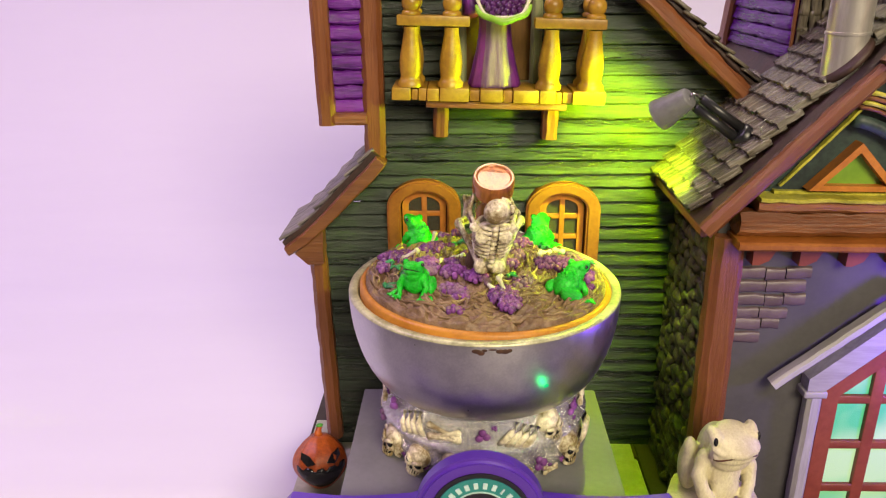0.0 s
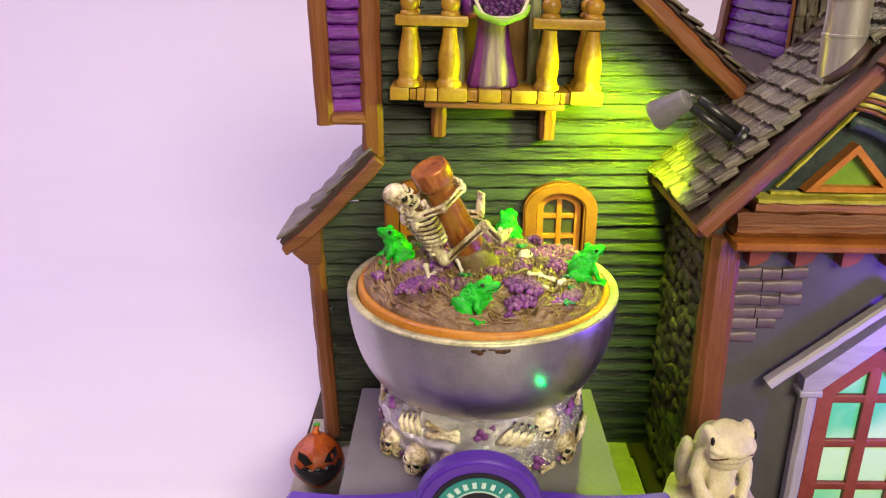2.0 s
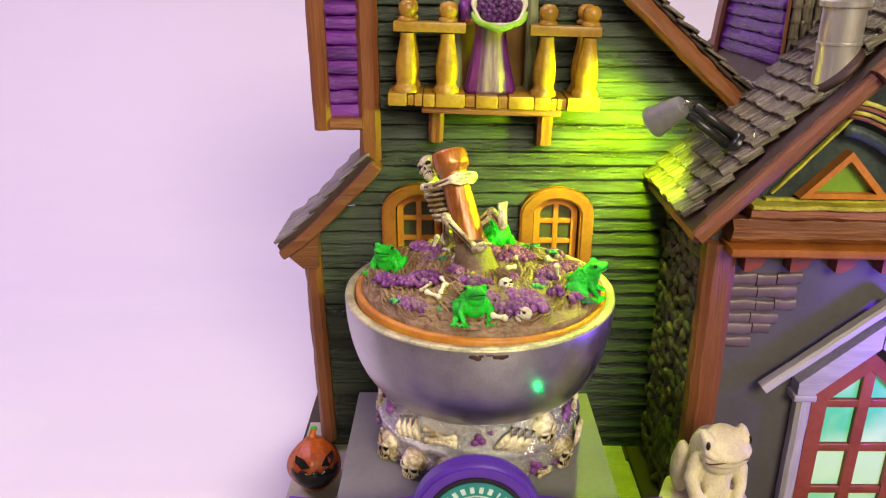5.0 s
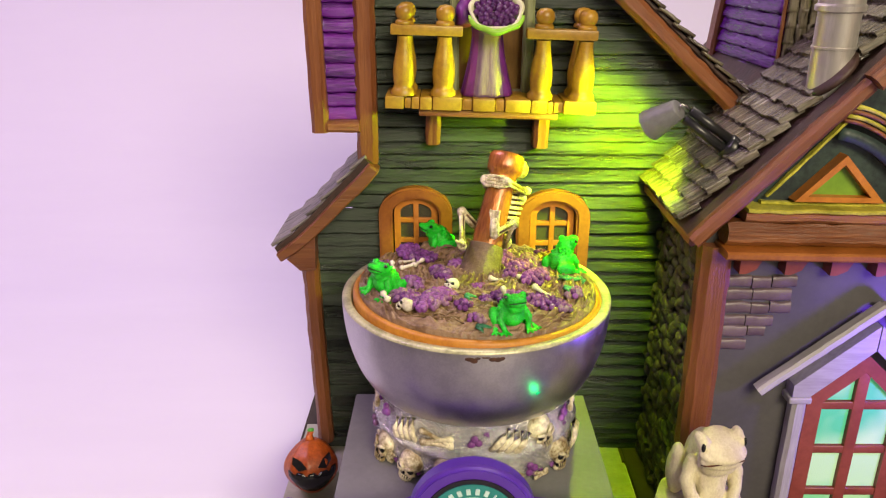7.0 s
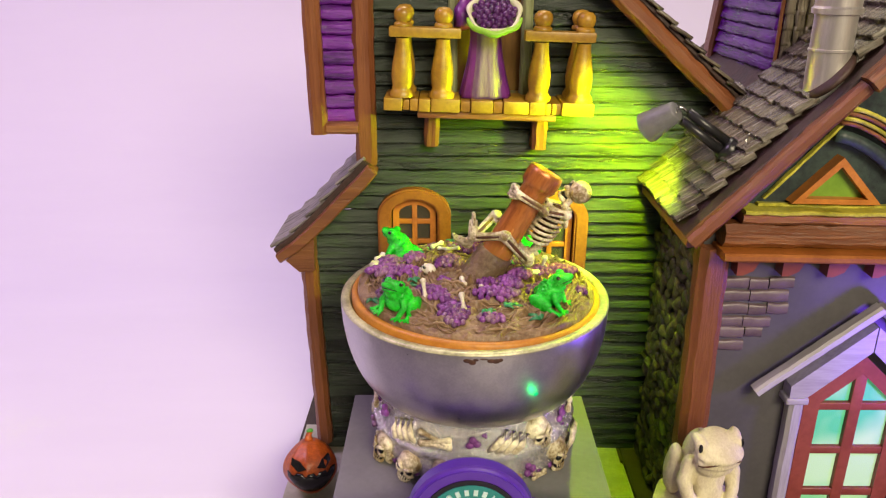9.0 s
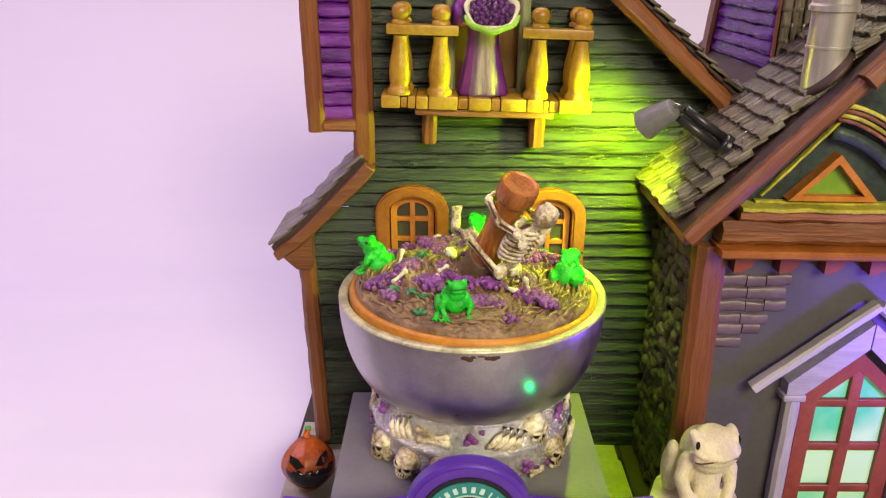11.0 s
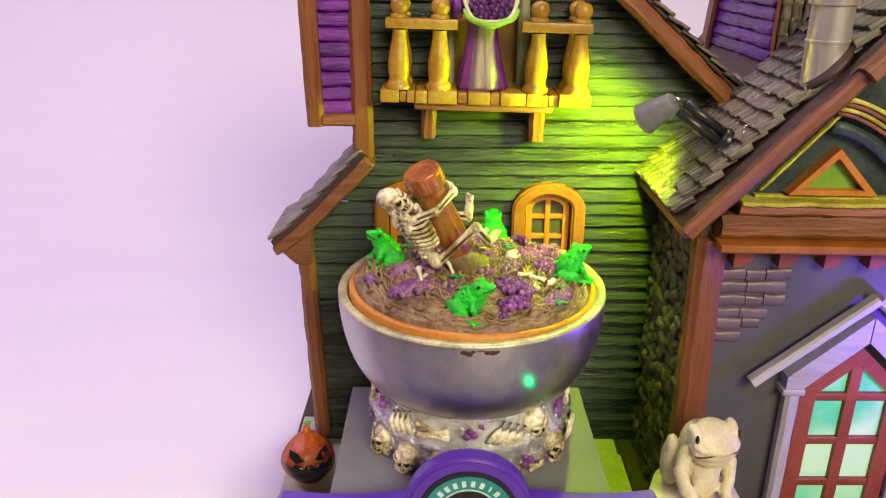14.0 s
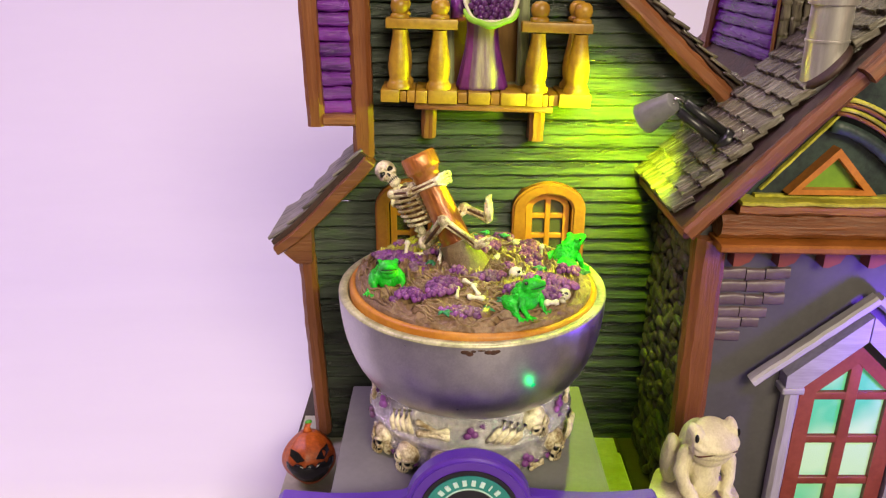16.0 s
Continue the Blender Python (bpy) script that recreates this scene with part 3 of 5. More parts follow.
def balcony():
    b = empty("balcony")
    tilt = -1.75
    b.matrix_basis = pose(0.00545, 0.0285, 0.0982, 0, -tilt, 0)
    tagged(b, "tan wooden balcony with turned balusters and ball finials", "balcony")
    x = -0.0327
    k = 0
    for wide in (0.0056, 0.0020, 0.0025, 0.0036, 0.0086, 0.0030, 0.0066, 0.0028, 0.0075, 0.0048, 0.0018, 0.0028, 0.0094):
        s = wide / 0.0612 * 0.0654
        short = 0.0010 if wide < 0.0031 else 0.0
        ob = part("floor_plank", block(x + 0.0001, x + s - 0.0001, 0.0 + short, 0.0172, -0.0020 + random.uniform(-0.0001, 0.0001), 0.0020 + random.uniform(-0.0002, 0.0001) - short * 0.4, 0.0004), TAN, b)
        sharp(ob)
        x += s
        k += 1
    sharp(part("under_beam", block(-0.0222, 0.0212, 0.0022, 0.0165, -0.0044, -0.0022, 0.0004), BEAM, b))
    for bx in (-0.0177, 0.0174):
        ob = bar_between("bracket", (bx, 0.0125, -0.0044), (bx, 0.0125, -0.0150), 0.0048, 0.008, TIMBER, b, rings=8, amp=0.0004, seed=bx * 900)
    prof = [(0, 0), (0.0040, 0), (0.0040, 0.0012), (0.0034, 0.0020), (0.0030, 0.0028), (0.0033, 0.0042), (0.0035, 0.0066), (0.0033, 0.0094), (0.0027, 0.0128), (0.0022, 0.0160), (0.0022, 0.0176), (0, 0.0176)]
    post = None
    cap = [(0, 0.0210), (0.0028, 0.0210), (0.0029, 0.0216), (0.0026, 0.0221), (0.0021, 0.0224), (0.0026, 0.0231), (0.0029, 0.0244), (0.0026, 0.0258), (0.0017, 0.0267), (0, 0.0270)]
    for px in (-0.0270, -0.0148, 0.0152, 0.0281):
        for py in (0.0036, 0.0128):
            if py > 0.01 and abs(px) < 0.02:
                continue
            if post is None:
                first = sharp(part("baluster", lathe(prof, 28), TAN, b), 50)
                second = sharp(part("finial", lathe(cap, 28), TAN, b), 50)
                first.location = second.location = (px, py, 0.002)
                post, knob = first.data, second.data
            else:
                again("baluster", post, b, pose(px, py, 0.002))
                again("finial", knob, b, pose(px, py, 0.002))
    for x0, x1 in ((-0.0312, -0.0094), (0.0098, 0.0312)):
        sharp(part("handrail", block(x0, x1, 0.0008, 0.0062, 0.0200, 0.0230, 0.0005), TAN, b, "square handrail"))


balcony()


def robed_figure():
    """A plain robed figurine: skirt with folds, pale apron panel, sleeves."""
    bm = bmesh.new()
    n = 40
    prof = [(0.0078, 0.0), (0.0076, 0.0012), (0.0066, 0.006), (0.0054, 0.0120), (0.0048, 0.0180), (0.0052, 0.0230), (0.0056, 0.0290), (0.0040, 0.0340), (0.0016, 0.0370)]
    rows = []
    for r, z in prof:
        row = []
        for i in range(n):
            a = 2 * math.pi * i / n
            k = 1 + 0.09 * math.sin(a * 9) * max(0, 1 - z / 0.02)
            row.append(bm.verts.new((r * k * math.cos(a), 0.72 * r * k * math.sin(a), z)))
        rows.append(row)
    for a, b in zip(rows, rows[1:]):
        for i in range(n):
            f = bm.faces.new((a[i], a[(i + 1) % n], b[(i + 1) % n], b[i]))
            f.material_index = 1 if 26 <= i <= 34 and a[0].co.z < 0.019 else 0
    bm.faces.new(rows[0][::-1])
    bm.faces.new(rows[-1])
    for s in (-1, 1):
        tube(bm, [(s * 0.0052, 0, 0.031), (s * 0.0078, -0.002, 0.026), (s * 0.0074, -0.0042, 0.0215)], [0.0020, 0.0023, 0.0026])
    ball(bm, (0, 0, 0.0400), (0.0034, 0.0034, 0.0040))
    ob = part("robed_figurine", bm, (ROBE, APRON))
    ob.location = (0.0044, 0.0370, 0.1001)
    return tagged(ob, "purple robed figurine with a pale lilac apron on the balcony", "figurine")


robed_figure()


def grape_basket():
    """A cloth pouch full of grapes, held towards the viewer."""
    b = empty("grape_pouch")
    tagged(b, "cream cloth pouch with lime edge full of dark grapes", "pouch")
    b.matrix_basis = pose(0.0064, 0.0300, 0.1248, 58, 0, 0)
    wav = lambda s, z: 1 + 0.06 * math.sin(s * 2 * math.pi * 5) * (z / 0.004)
    cup = [(0, -0.0045), (0.0040, -0.0042), (0.0062, -0.0020), (0.0076, 0.0012), (0.0082, 0.0030), (0.0072, 0.0032), (0.0066, 0.0012), (0.0050, -0.0016), (0, -0.0026)]
    ob = part("pouch", lathe(cup, 40, wobble=wav), CREAM_CLOTH, b)
    ob.scale = (1, 0.78, 1)
    bm = bmesh.new()
    arc = [radians(196 + 148 * i / 20) for i in range(21)]
    tube(bm, [(0.0083 * math.cos(a), 0.0066 * math.sin(a) - 0.0003 * math.sin(a * 7), 0.0024) for a in arc], [0.0004 + 0.0006 * math.sin(math.pi * i / 20) ** 0.4 for i in range(21)], n=10)
    part("edge", bm, LIME, b, "lime green rolled edge")
    berry = None
    for i in range(46):
        a, r = i * 2.4, 0.0064 * math.sqrt((i + 0.5) / 46)
        m = pose(r * math.cos(a), 0.78 * r * math.sin(a), 0.0030 - 24 * r * r + random.uniform(-0.0003, 0.0003))
        if berry is None:
            berry = part("grape", ball(bmesh.new(), (0, 0, 0), 0.00105), DARK_GRAPE, b, "dark purple grape")
            berry.matrix_basis = m
        else:
            again("grape", berry.data, b, m)


grape_basket()

# ---- porch wing ----
wing = empty("porch_wing")
tagged(wing, "grey plaster wing with shingled roof, timber post and lit door", "model house")
EX, EZ, SLOPE = 0.0600, 0.0700, 1.07
ANG = math.atan(SLOPE)


def on_roof(x, y, lift=0.0):
    return Vector((x - lift * math.sin(ANG), y, EZ + (x - EX) * SLOPE + lift * math.cos(ANG)))


def wing_walls():
    part("front_wall", block(0.066, 0.175, -0.0025, 0.004, GROUND, 0.068), PLASTER, wing, "smooth grey plaster front", smooth=False)
    part("side_wall", block(0.0672, 0.0720, 0.0041, 0.0430, GROUND, 0.068), MORTAR_JOINT, wing, smooth=False)
    part("back_wall", block(0.0725, 0.175, 0.050, 0.054, GROUND, 0.068), DARK, wing, smooth=False)
    # rough stones of the side wall, in courses
    kinds = []
    for k in range(5):
        bm = bmesh.new()
        ball(bm, (0, 0, 0), (0.0013, 0.0036, 0.0023), detail=2)
        for v in bm.verts:
            q = Vector(v.co) * 420 + Vector((k * 5, 0, 0))
            v.co += Vector((0.0004 * noise.noise(q), 0.0018 * noise.noise(q * 0.6 + Vector((3, 1, 0))), 0.0013 * noise.noise(q + Vector((0, 7, 2)))))
        kinds.append(bm)
    meshes = []
    z = GROUND + 0.002
    row = 0
    while z < 0.066:
        y = -0.0005 + (row % 2) * 0.0026
        while y < 0.044:
            m = pose(0.0668 + random.uniform(-0.0007, 0.0003), y, z + random.uniform(-0.0011, 0.0011), random.uniform(-30, 30), 0, 0) @ Matrix.Diagonal((random.uniform(0.7, 1.3), random.uniform(0.7, 1.15), random.uniform(0.75, 1.25), 1))
            k = random.randrange(5)
            if kinds[k] is not None:
                meshes_ob = part("stone", kinds[k], STONE, wing)
                kinds[k] = None
                meshes.append((k, meshes_ob.data))
                meshes_ob.matrix_basis = m
            else:
                again("stone", dict(meshes)[k], wing, m)
            y += random.uniform(0.0050, 0.0062)
        z += 0.0040
        row += 1
    bar_between("corner_post", (0.0695, -0.0030, GROUND), (0.0686, -0.0030, 0.0650), 0.0088, 0.0080, TIMBER, wing, "brown timber corner post", rings=26, amp=0.0005, seed=41)
    # log beam, its ledge and the teeth below
    bar_between("log_beam", (0.0690, -0.0060, 0.0697), (0.175, -0.0060, 0.0680), 0.0066, 0.0080, BEAM, wing, rings=40, amp=0.0007, seed=43)
    bar_between("log_beam", (0.0735, -0.0055, 0.0748), (0.175, -0.0055, 0.0732), 0.0034, 0.0076, BEAM, wing, rings=40, amp=0.0006, seed=44)
    # green lamp's gold highlight on the beam, built as a coloured strip
    bar_between("gilt_edge", (0.0735, -0.0066, 0.0768), (0.175, -0.0066, 0.0752), 0.0012, 0.0074, GOLD, wing, rings=40, amp=0.0005, seed=45)
    bar_between("ledge", (0.0682, -0.0082, 0.0650), (0.175, -0.0082, 0.0632), 0.0024, 0.0110, ORANGE, wing, rings=20, amp=0.0001, seed=46)
    for i in range(8):
        ob = part("dentil", sheet_of([(-0.0030, 0.0), (0.0032, 0.0), (0.0032, -0.0016), (0.0016, -0.0046), (-0.0012, -0.0060), (-0.0030, -0.0060)], -0.0074, -0.0024), RED_DOOR, wing)
        sharp(ob)
        ob.location = (0.0776 + 0.0128 * i, 0, 0.0633 - 0.0002 * i)


wing_walls()


def brick_patch():
    """Old bricks that show where the plaster has fallen, with its broken edge."""
    z = 0.0548
    for row, (x0, x1) in enumerate(((0.0735, 0.0935), (0.0735, 0.0925), (0.0735, 0.0930), (0.0735, 0.0885), (0.0735, 0.0865), (0.0735, 0.0815))):
        h = 0.0040
        x = x0
        cuts = [x0]
        while cuts[-1] < x1 - 0.004:
            cuts.append(min(x1, cuts[-1] + random.uniform(0.0052, 0.0082)))
        cuts[-1] = x1
        for a, b in zip(cuts, cuts[1:]):
            ob = part("brick", rough_bar(b - a - 0.0003, h - 0.0004, 0.0018, rings=8, amp=0.0005, chamfer=0.30, seed=row * 9 + a * 700), BRICK, wing)
            ob.location = ((a + b) / 2, -0.0024, z - h / 2 + random.uniform(-0.0004, 0.0004))
            sharp(ob, 60)
        z -= h


brick_patch()


def wing_roof():
    roof = empty("roof")
    roof.parent = wing
    roof["label"] = "grey-brown shingle roof with uneven rows"
    top = 0.150
    a, b = on_roof(EX - 0.001, 0, -0.0006), on_roof(top, 0, -0.0006)
    c, d = on_roof(top, 0, -0.0030), on_roof(EX - 0.001, 0, -0.0030)
    part("roof_slab", sheet_of([(p.x, p.z) for p in (a, b, c, d)], -0.0078, 0.114), ROOF_BOARD, roof, smooth=False)
    pitch = 0.0053
    length = (b - a).length
    kinds = []
    for k in range(7):
        ob = part("shingle", rough_bar(0.0068 + 0.0003 * (k % 3), 0.0027 + 0.0002 * (k % 2), 0.0021, rings=6, amp=0.0003, chamfer=0.10, seed=k * 11.3), SHINGLE, roof)
        sharp(ob, 25)
        kinds.append(ob)
    used = set()
    rows = int(length / pitch) - 1
    for r in range(rows):
        y = 0.0020 + (r % 2) * 0.0012 + random.uniform(-0.0004, 0.0004)
        last = 0.108 if r < 8 else 0.037
        while y < last:
            k = random.randrange(7)
            s = (r + 0.5) * pitch + random.uniform(-0.0004, 0.0004)
            p = on_roof(EX + s * math.cos(ANG), y, 0.0014)
            m = Matrix.Translation(p) @ pose(0, 0, 0, 0, -math.degrees(ANG) + 14 + random.uniform(-1, 1), 0) @ pose(0, 0, 0, 90 + random.uniform(-3, 3), 0, random.uniform(-1.5, 1.5))
            if k not in used:
                used.add(k)
                kinds[k].matrix_basis = m
            else:
                again("shingle", kinds[k].data, roof, m)
            y += 0.0028
    bar_between("eave_board", on_roof(EX - 0.0012, -0.0075, -0.0022), on_roof(EX - 0.0012, 0.046, -0.0022), 0.0030, 0.0022, TIMBER, roof, face=(-1, 0, 0), rings=16, amp=0.0002, seed=51)
    bar_between("rake_board", on_roof(EX - 0.0012, -0.0085, -0.0016), on_roof(0.099, -0.0085, -0.0016), 0.0042, 0.0042, TIMBER, roof, rings=24, amp=0.0004, seed=52)
    bar_between("rake_board", on_roof(0.0992, -0.0105, -0.0010), on_roof(0.1450, -0.0105, -0.0010), 0.0052, 0.0060, BEAM, roof, rings=24, amp=0.0004, seed=53)
    bar_between("strip", on_roof(EX + 0.003, -0.0055, 0.0002), on_roof(0.110, -0.0055, 0.0002), 0.0012, 0.0048, ROOF_BOARD, roof, rings=20, amp=0.0004, seed=54)


wing_roof()


def pediment():
    p = empty("pediment")
    p.parent = wing
    p["label"] = "dark green pediment with a three-cornered orange window"
    cx = 0.0990
    part("back_panel", sheet_of([(0.0675, 0.0700), (0.1400, 0.1480), (0.1600, 0.1480), (0.1600, 0.0700)], 0.0032, 0.006), PEDIMENT, p, smooth=False)
    sharp(part("panel", sheet_of([(0.0675, 0.0745), (cx, 0.1085), (0.1305, 0.0735)], -0.0030, 0.003), PEDIMENT, p))
    # stepped mouldings that follow the slope, and a bowed dark moulding on the far side
    bar_between("moulding", (0.0760, -0.0040, 0.0790), (cx - 0.001, -0.0040, 0.1030), 0.0018, 0.0024, PEDIMENT, p, rings=16, amp=0.0003, seed=61)
    bar_between("gilt_edge", (0.0785, -0.0044, 0.0776), (0.1225, -0.0044, 0.0768), 0.0010, 0.0022, GOLD, p, rings=24, amp=0.0003, seed=62)
    bar_between("gilt_edge", (0.0800, -0.0044, 0.0793), (cx - 0.001, -0.0044, 0.1000), 0.0007, 0.0018, GOLD, p, rings=16, amp=0.0003, seed=63)
    outer, inner = [], []
    for i in range(13):
        s = i / 12
        outer.append((cx - 0.002 + 0.026 * s, 0.0985 - 0.016 * s ** 1.6))
        inner.append((cx - 0.003 + 0.024 * s, 0.0955 - 0.016 * s ** 1.6))
    part("bowed_moulding", band(outer, inner, -0.0062, -0.003), PEDIMENT, p)
    for k in range(4):
        low = [(x + 0.0004 * k, z + 0.0016 + 0.0013 * k) for x, z in outer]
        part("bowed_moulding", band([(x, z + 0.0011) for x, z in low], low, -0.0060 - 0.0006 * k, -0.003), GOLD if k % 2 else BEAM, p)
    tri = [(0.0868, 0.0786), (0.0988, 0.0915), (0.1112, 0.0782)]
    hole = [(0.0902, 0.0800), (0.0988, 0.0889), (0.1074, 0.0797)]
    w = part("window_frame", band(tri, hole, -0.0072, -0.0030, closed=True), SASH, p, "orange three-cornered frame", smooth=False)
    part("pane", sheet_of(hole, -0.0044, -0.0031), PEDIMENT_PANE, w, "lime green pane", smooth=False)


pediment()


def dormer():
    d = empty("dormer")
    d.parent = wing
    d["label"] = "dormer with purple boarded cheek and shingled front"
    x, y0, y1 = 0.0958, 0.0385, 0.102
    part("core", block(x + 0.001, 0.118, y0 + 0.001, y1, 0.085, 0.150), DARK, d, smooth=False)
    z = 0.1050
    k = 0
    while z < 0.150:
        ob = part("purple_board", rough_bar(y1 - y0 - 0.004, 0.0042, 0.0020, rings=22, amp=0.0006, seed=80 + k), PURPLE_SIDING, d)
        ob.matrix_basis = pose(x, (y0 + y1) / 2 - 0.0015, z, 0, 0, -90) @ pose(0, 0, 0, -12, 0, 0)
        z += 0.0043
        k += 1
    bar_between("corner_board", (x - 0.0008, y1 - 0.001, 0.100), (x - 0.0008, y1 - 0.016, 0.152), 0.0075, 0.004, TIMBER, d, face=(-1, 0, 0), rings=14, amp=0.0003, seed=91)
    bar_between("corner_strip", (x - 0.0006, y0, 0.104), (x - 0.0006, y0, 0.152), 0.0010, 0.0012, TIMBER, d, rings=14, amp=0.0001, seed=92)
    for r in range(8):
        for c in range(6):
            ob = part("shingle", rough_bar(0.0062, 0.0032, 0.0012, rings=5, amp=0.0006, seed=100 + r * 6 + c), SHINGLE, d)
            ob.matrix_basis = pose(x + 0.0018 + 0.0034 * c, y0 - 0.0004, 0.1085 + 0.0050 * r + random.uniform(-0.0004, 0.0004), -12, 90, 0)


dormer()


def stove_pipe():
    p = empty("stove_pipe")
    at = on_roof(0.0958, 0.0050)
    p.matrix_basis = pose(at.x, at.y, at.z - 0.001)
    tagged(p, "dull galvanised stove pipe standing on the shingle roof", "chimney pipe")
    sharp(part("pipe", lathe([(0.0052, -0.006), (0.0054, 0.0105), (0.0057, 0.0106), (0.0057, 0.0112), (0.0054, 0.0113), (0.0054, 0.0200), (0.0063, 0.0203), (0.0064, 0.0216), (0.0058, 0.0222), (0.0056, 0.040), (0, 0.040)], 36), PIPE, p), 30)
    ob = part("flange", lathe([(0, -0.0008), (0.0082, -0.0008), (0.0084, 0.0), (0.0080, 0.0008), (0.0054, 0.0010)], 36), ROOF_BOARD, p, "dark sheet flange")
    ob.matrix_basis = pose(0, 0, 0.0040, 0, -math.degrees(ANG), 0)


stove_pipe()


def clip_lamp():
    """Small clip-on spotlight: foot, two black arms, hinge wires and a grey cup."""
    l = empty("clip_on_spotlight")
    tagged(l, "small black clip-on spotlight with a grey cup shade", "lamp")
    foot = on_roof(0.0764, 0.0112, 0.0015)
    hinge = Vector((0.0600, 0.0110, 0.0994))
    way = (hinge - foot).normalized()
    side = way.cross(Vector((-0.45, -0.80, 0.40))).normalized()
    bm = bmesh.new()
    tube(bm, [foot - way * 0.002, foot, foot + way * 0.0028, foot + way * 0.0034], [0.0030, 0.0036, 0.0035, 0.0026], n=20)
    part("foot", bm, BLACK_PLASTIC, l)
    for s in (-1, 1):
        bm = bmesh.new()
        tube(bm, [foot + side * s * 0.00155 + way * 0.002, hinge + side * s * 0.00145 - way * 0.0008], [0.00145, 0.00130], n=14)
        part("arm", bm, BLACK_PLASTIC, l)
    beam = Vector((-0.64, 0.50, -0.58)).normalized()
    neck = hinge + way * 0.0022
    for s in (-1, 1):
        bm = bmesh.new()
        pts = [hinge + side * s * 0.0013 - way * 0.001, hinge + side * s * 0.0015 + way * 0.0012, neck + side * s * 0.0008 + Vector((0, -0.0008, 0.0004)), neck + beam * 0.001]
        tube(bm, pts, [0.00045, 0.00045, 0.00045, 0.0004], n=8)
        part("hinge_wire", bm, WIRE, l, "bright bent hinge wire")
    bm = lathe([(0, 0.0), (0.0026, 0.0001), (0.0030, 0.0006), (0.0047, 0.0102), (0.0047, 0.0107), (0.0044, 0.0107), (0.0028, 0.0014), (0, 0.0013)], 36)
    shade = part("shade", bm, GREY_PLASTIC, l, "grey plastic cup shade")
    sharp(shade, 50)
    turn = beam.to_track_quat("Z", "Y").to_matrix().to_4x4()
    shade.matrix_basis = Matrix.Translation(neck) @ turn
    bulb = part("bulb", ball(bmesh.new(), (0, 0, 0.0040), (0.0016, 0.0016, 0.0022)), LAMP_GLOW, shade, "glowing green bulb")
    loop = on_roof(0.0800, 0.0040, 0.0030)
    bm = bmesh.new()
    tube(bm, [loop + Vector((0.0017 * math.cos(i * 0.5), 0.0005 * math.sin(i * 0.7), 0.0022 * math.sin(i * 0.5))) for i in range(14)], [0.00014] * 14, n=6)
    part("wire_loop", bm, WIRE, l, "thin loose loop of wire")


clip_lamp()


def porch():
    """The lit door with its white pillars and hood."""
    d = empty("porch_door")
    d.parent = wing
    d["label"] = "pointed red-brown door with lit green panes"
    cx = 0.1182
    foot = GROUND
    pointed = lambda half, spring, top: [(cx - half, foot), (cx - half, spring), (cx, top), (cx + half, spring), (cx + half, foot)]
    # stiles and rails
    sharp(part("door_frame", band(pointed(0.0160, 0.0152, 0.0300), pointed(0.0112, 0.0140, 0.0243), -0.0050, -0.0025), RED_DOOR, d))
    part("door_stile", block(cx - 0.0018, cx + 0.0018, -0.0048, -0.0026, foot, 0.0262, 0.0003), RED_DOOR, d)
    for z in (0.0126, -0.0034, -0.0194, -0.0340):
        part("door_rail", block(cx - 0.0114, cx + 0.0114, -0.0047, -0.0026, z - 0.0013, z + 0.0013, 0.0003), RED_DOOR, d)
    for s in (-1, 1):
        x0, x1 = sorted((cx + s * 0.0020, cx + s * 0.0111))
        for z0, z1 in ((-0.0325, -0.0209), (-0.0179, -0.0049), (-0.0019, 0.0112)):
            part("pane", block(x0, x1, -0.0036, -0.0027, z0, z1), DOOR_GLOW, d, "lit greenish pane", smooth=False)
        part("pane", sheet_of([(cx + s * 0.0111, 0.0141), (cx + s * 0.0111, 0.0146), (cx + s * 0.0020, 0.0226), (cx + s * 0.0020, 0.0141)], -0.0036, -0.0027), DOOR_GLOW, d, smooth=False)
    for s in (-1, 1):
        bar_between("pillar", (cx + s * 0.0190, -0.0048, foot), (cx + s * 0.0190, -0.0048, 0.0150), 0.0044, 0.0050, WHITE_TRIM, d, rings=14, amp=0.0002, seed=111 + s)
        part("capital", block(cx + s * 0.0196 - 0.0034, cx + s * 0.0196 + 0.0034, -0.0080, -0.0022, 0.0150, 0.0172, 0.0005), WHITE_TRIM, d)
        sharp(part("casing", sheet_of([(cx + s * x, z) for x, z in ((0.0222, 0.0174), (0.0222, 0.0214), (0.0002, 0.0412), (0.0002, 0.0330), (0.0170, 0.0174))], -0.0077, -0.0027), WHITE_TRIM, d))
        bar_between("hood_board", (cx + s * 0.0325, -0.0065, 0.0192), (cx, -0.0065, 0.0470), 0.0030, 0.0042, WHITE_TRIM, d, rings=14, amp=0.0002, seed=117 + s)


porch()


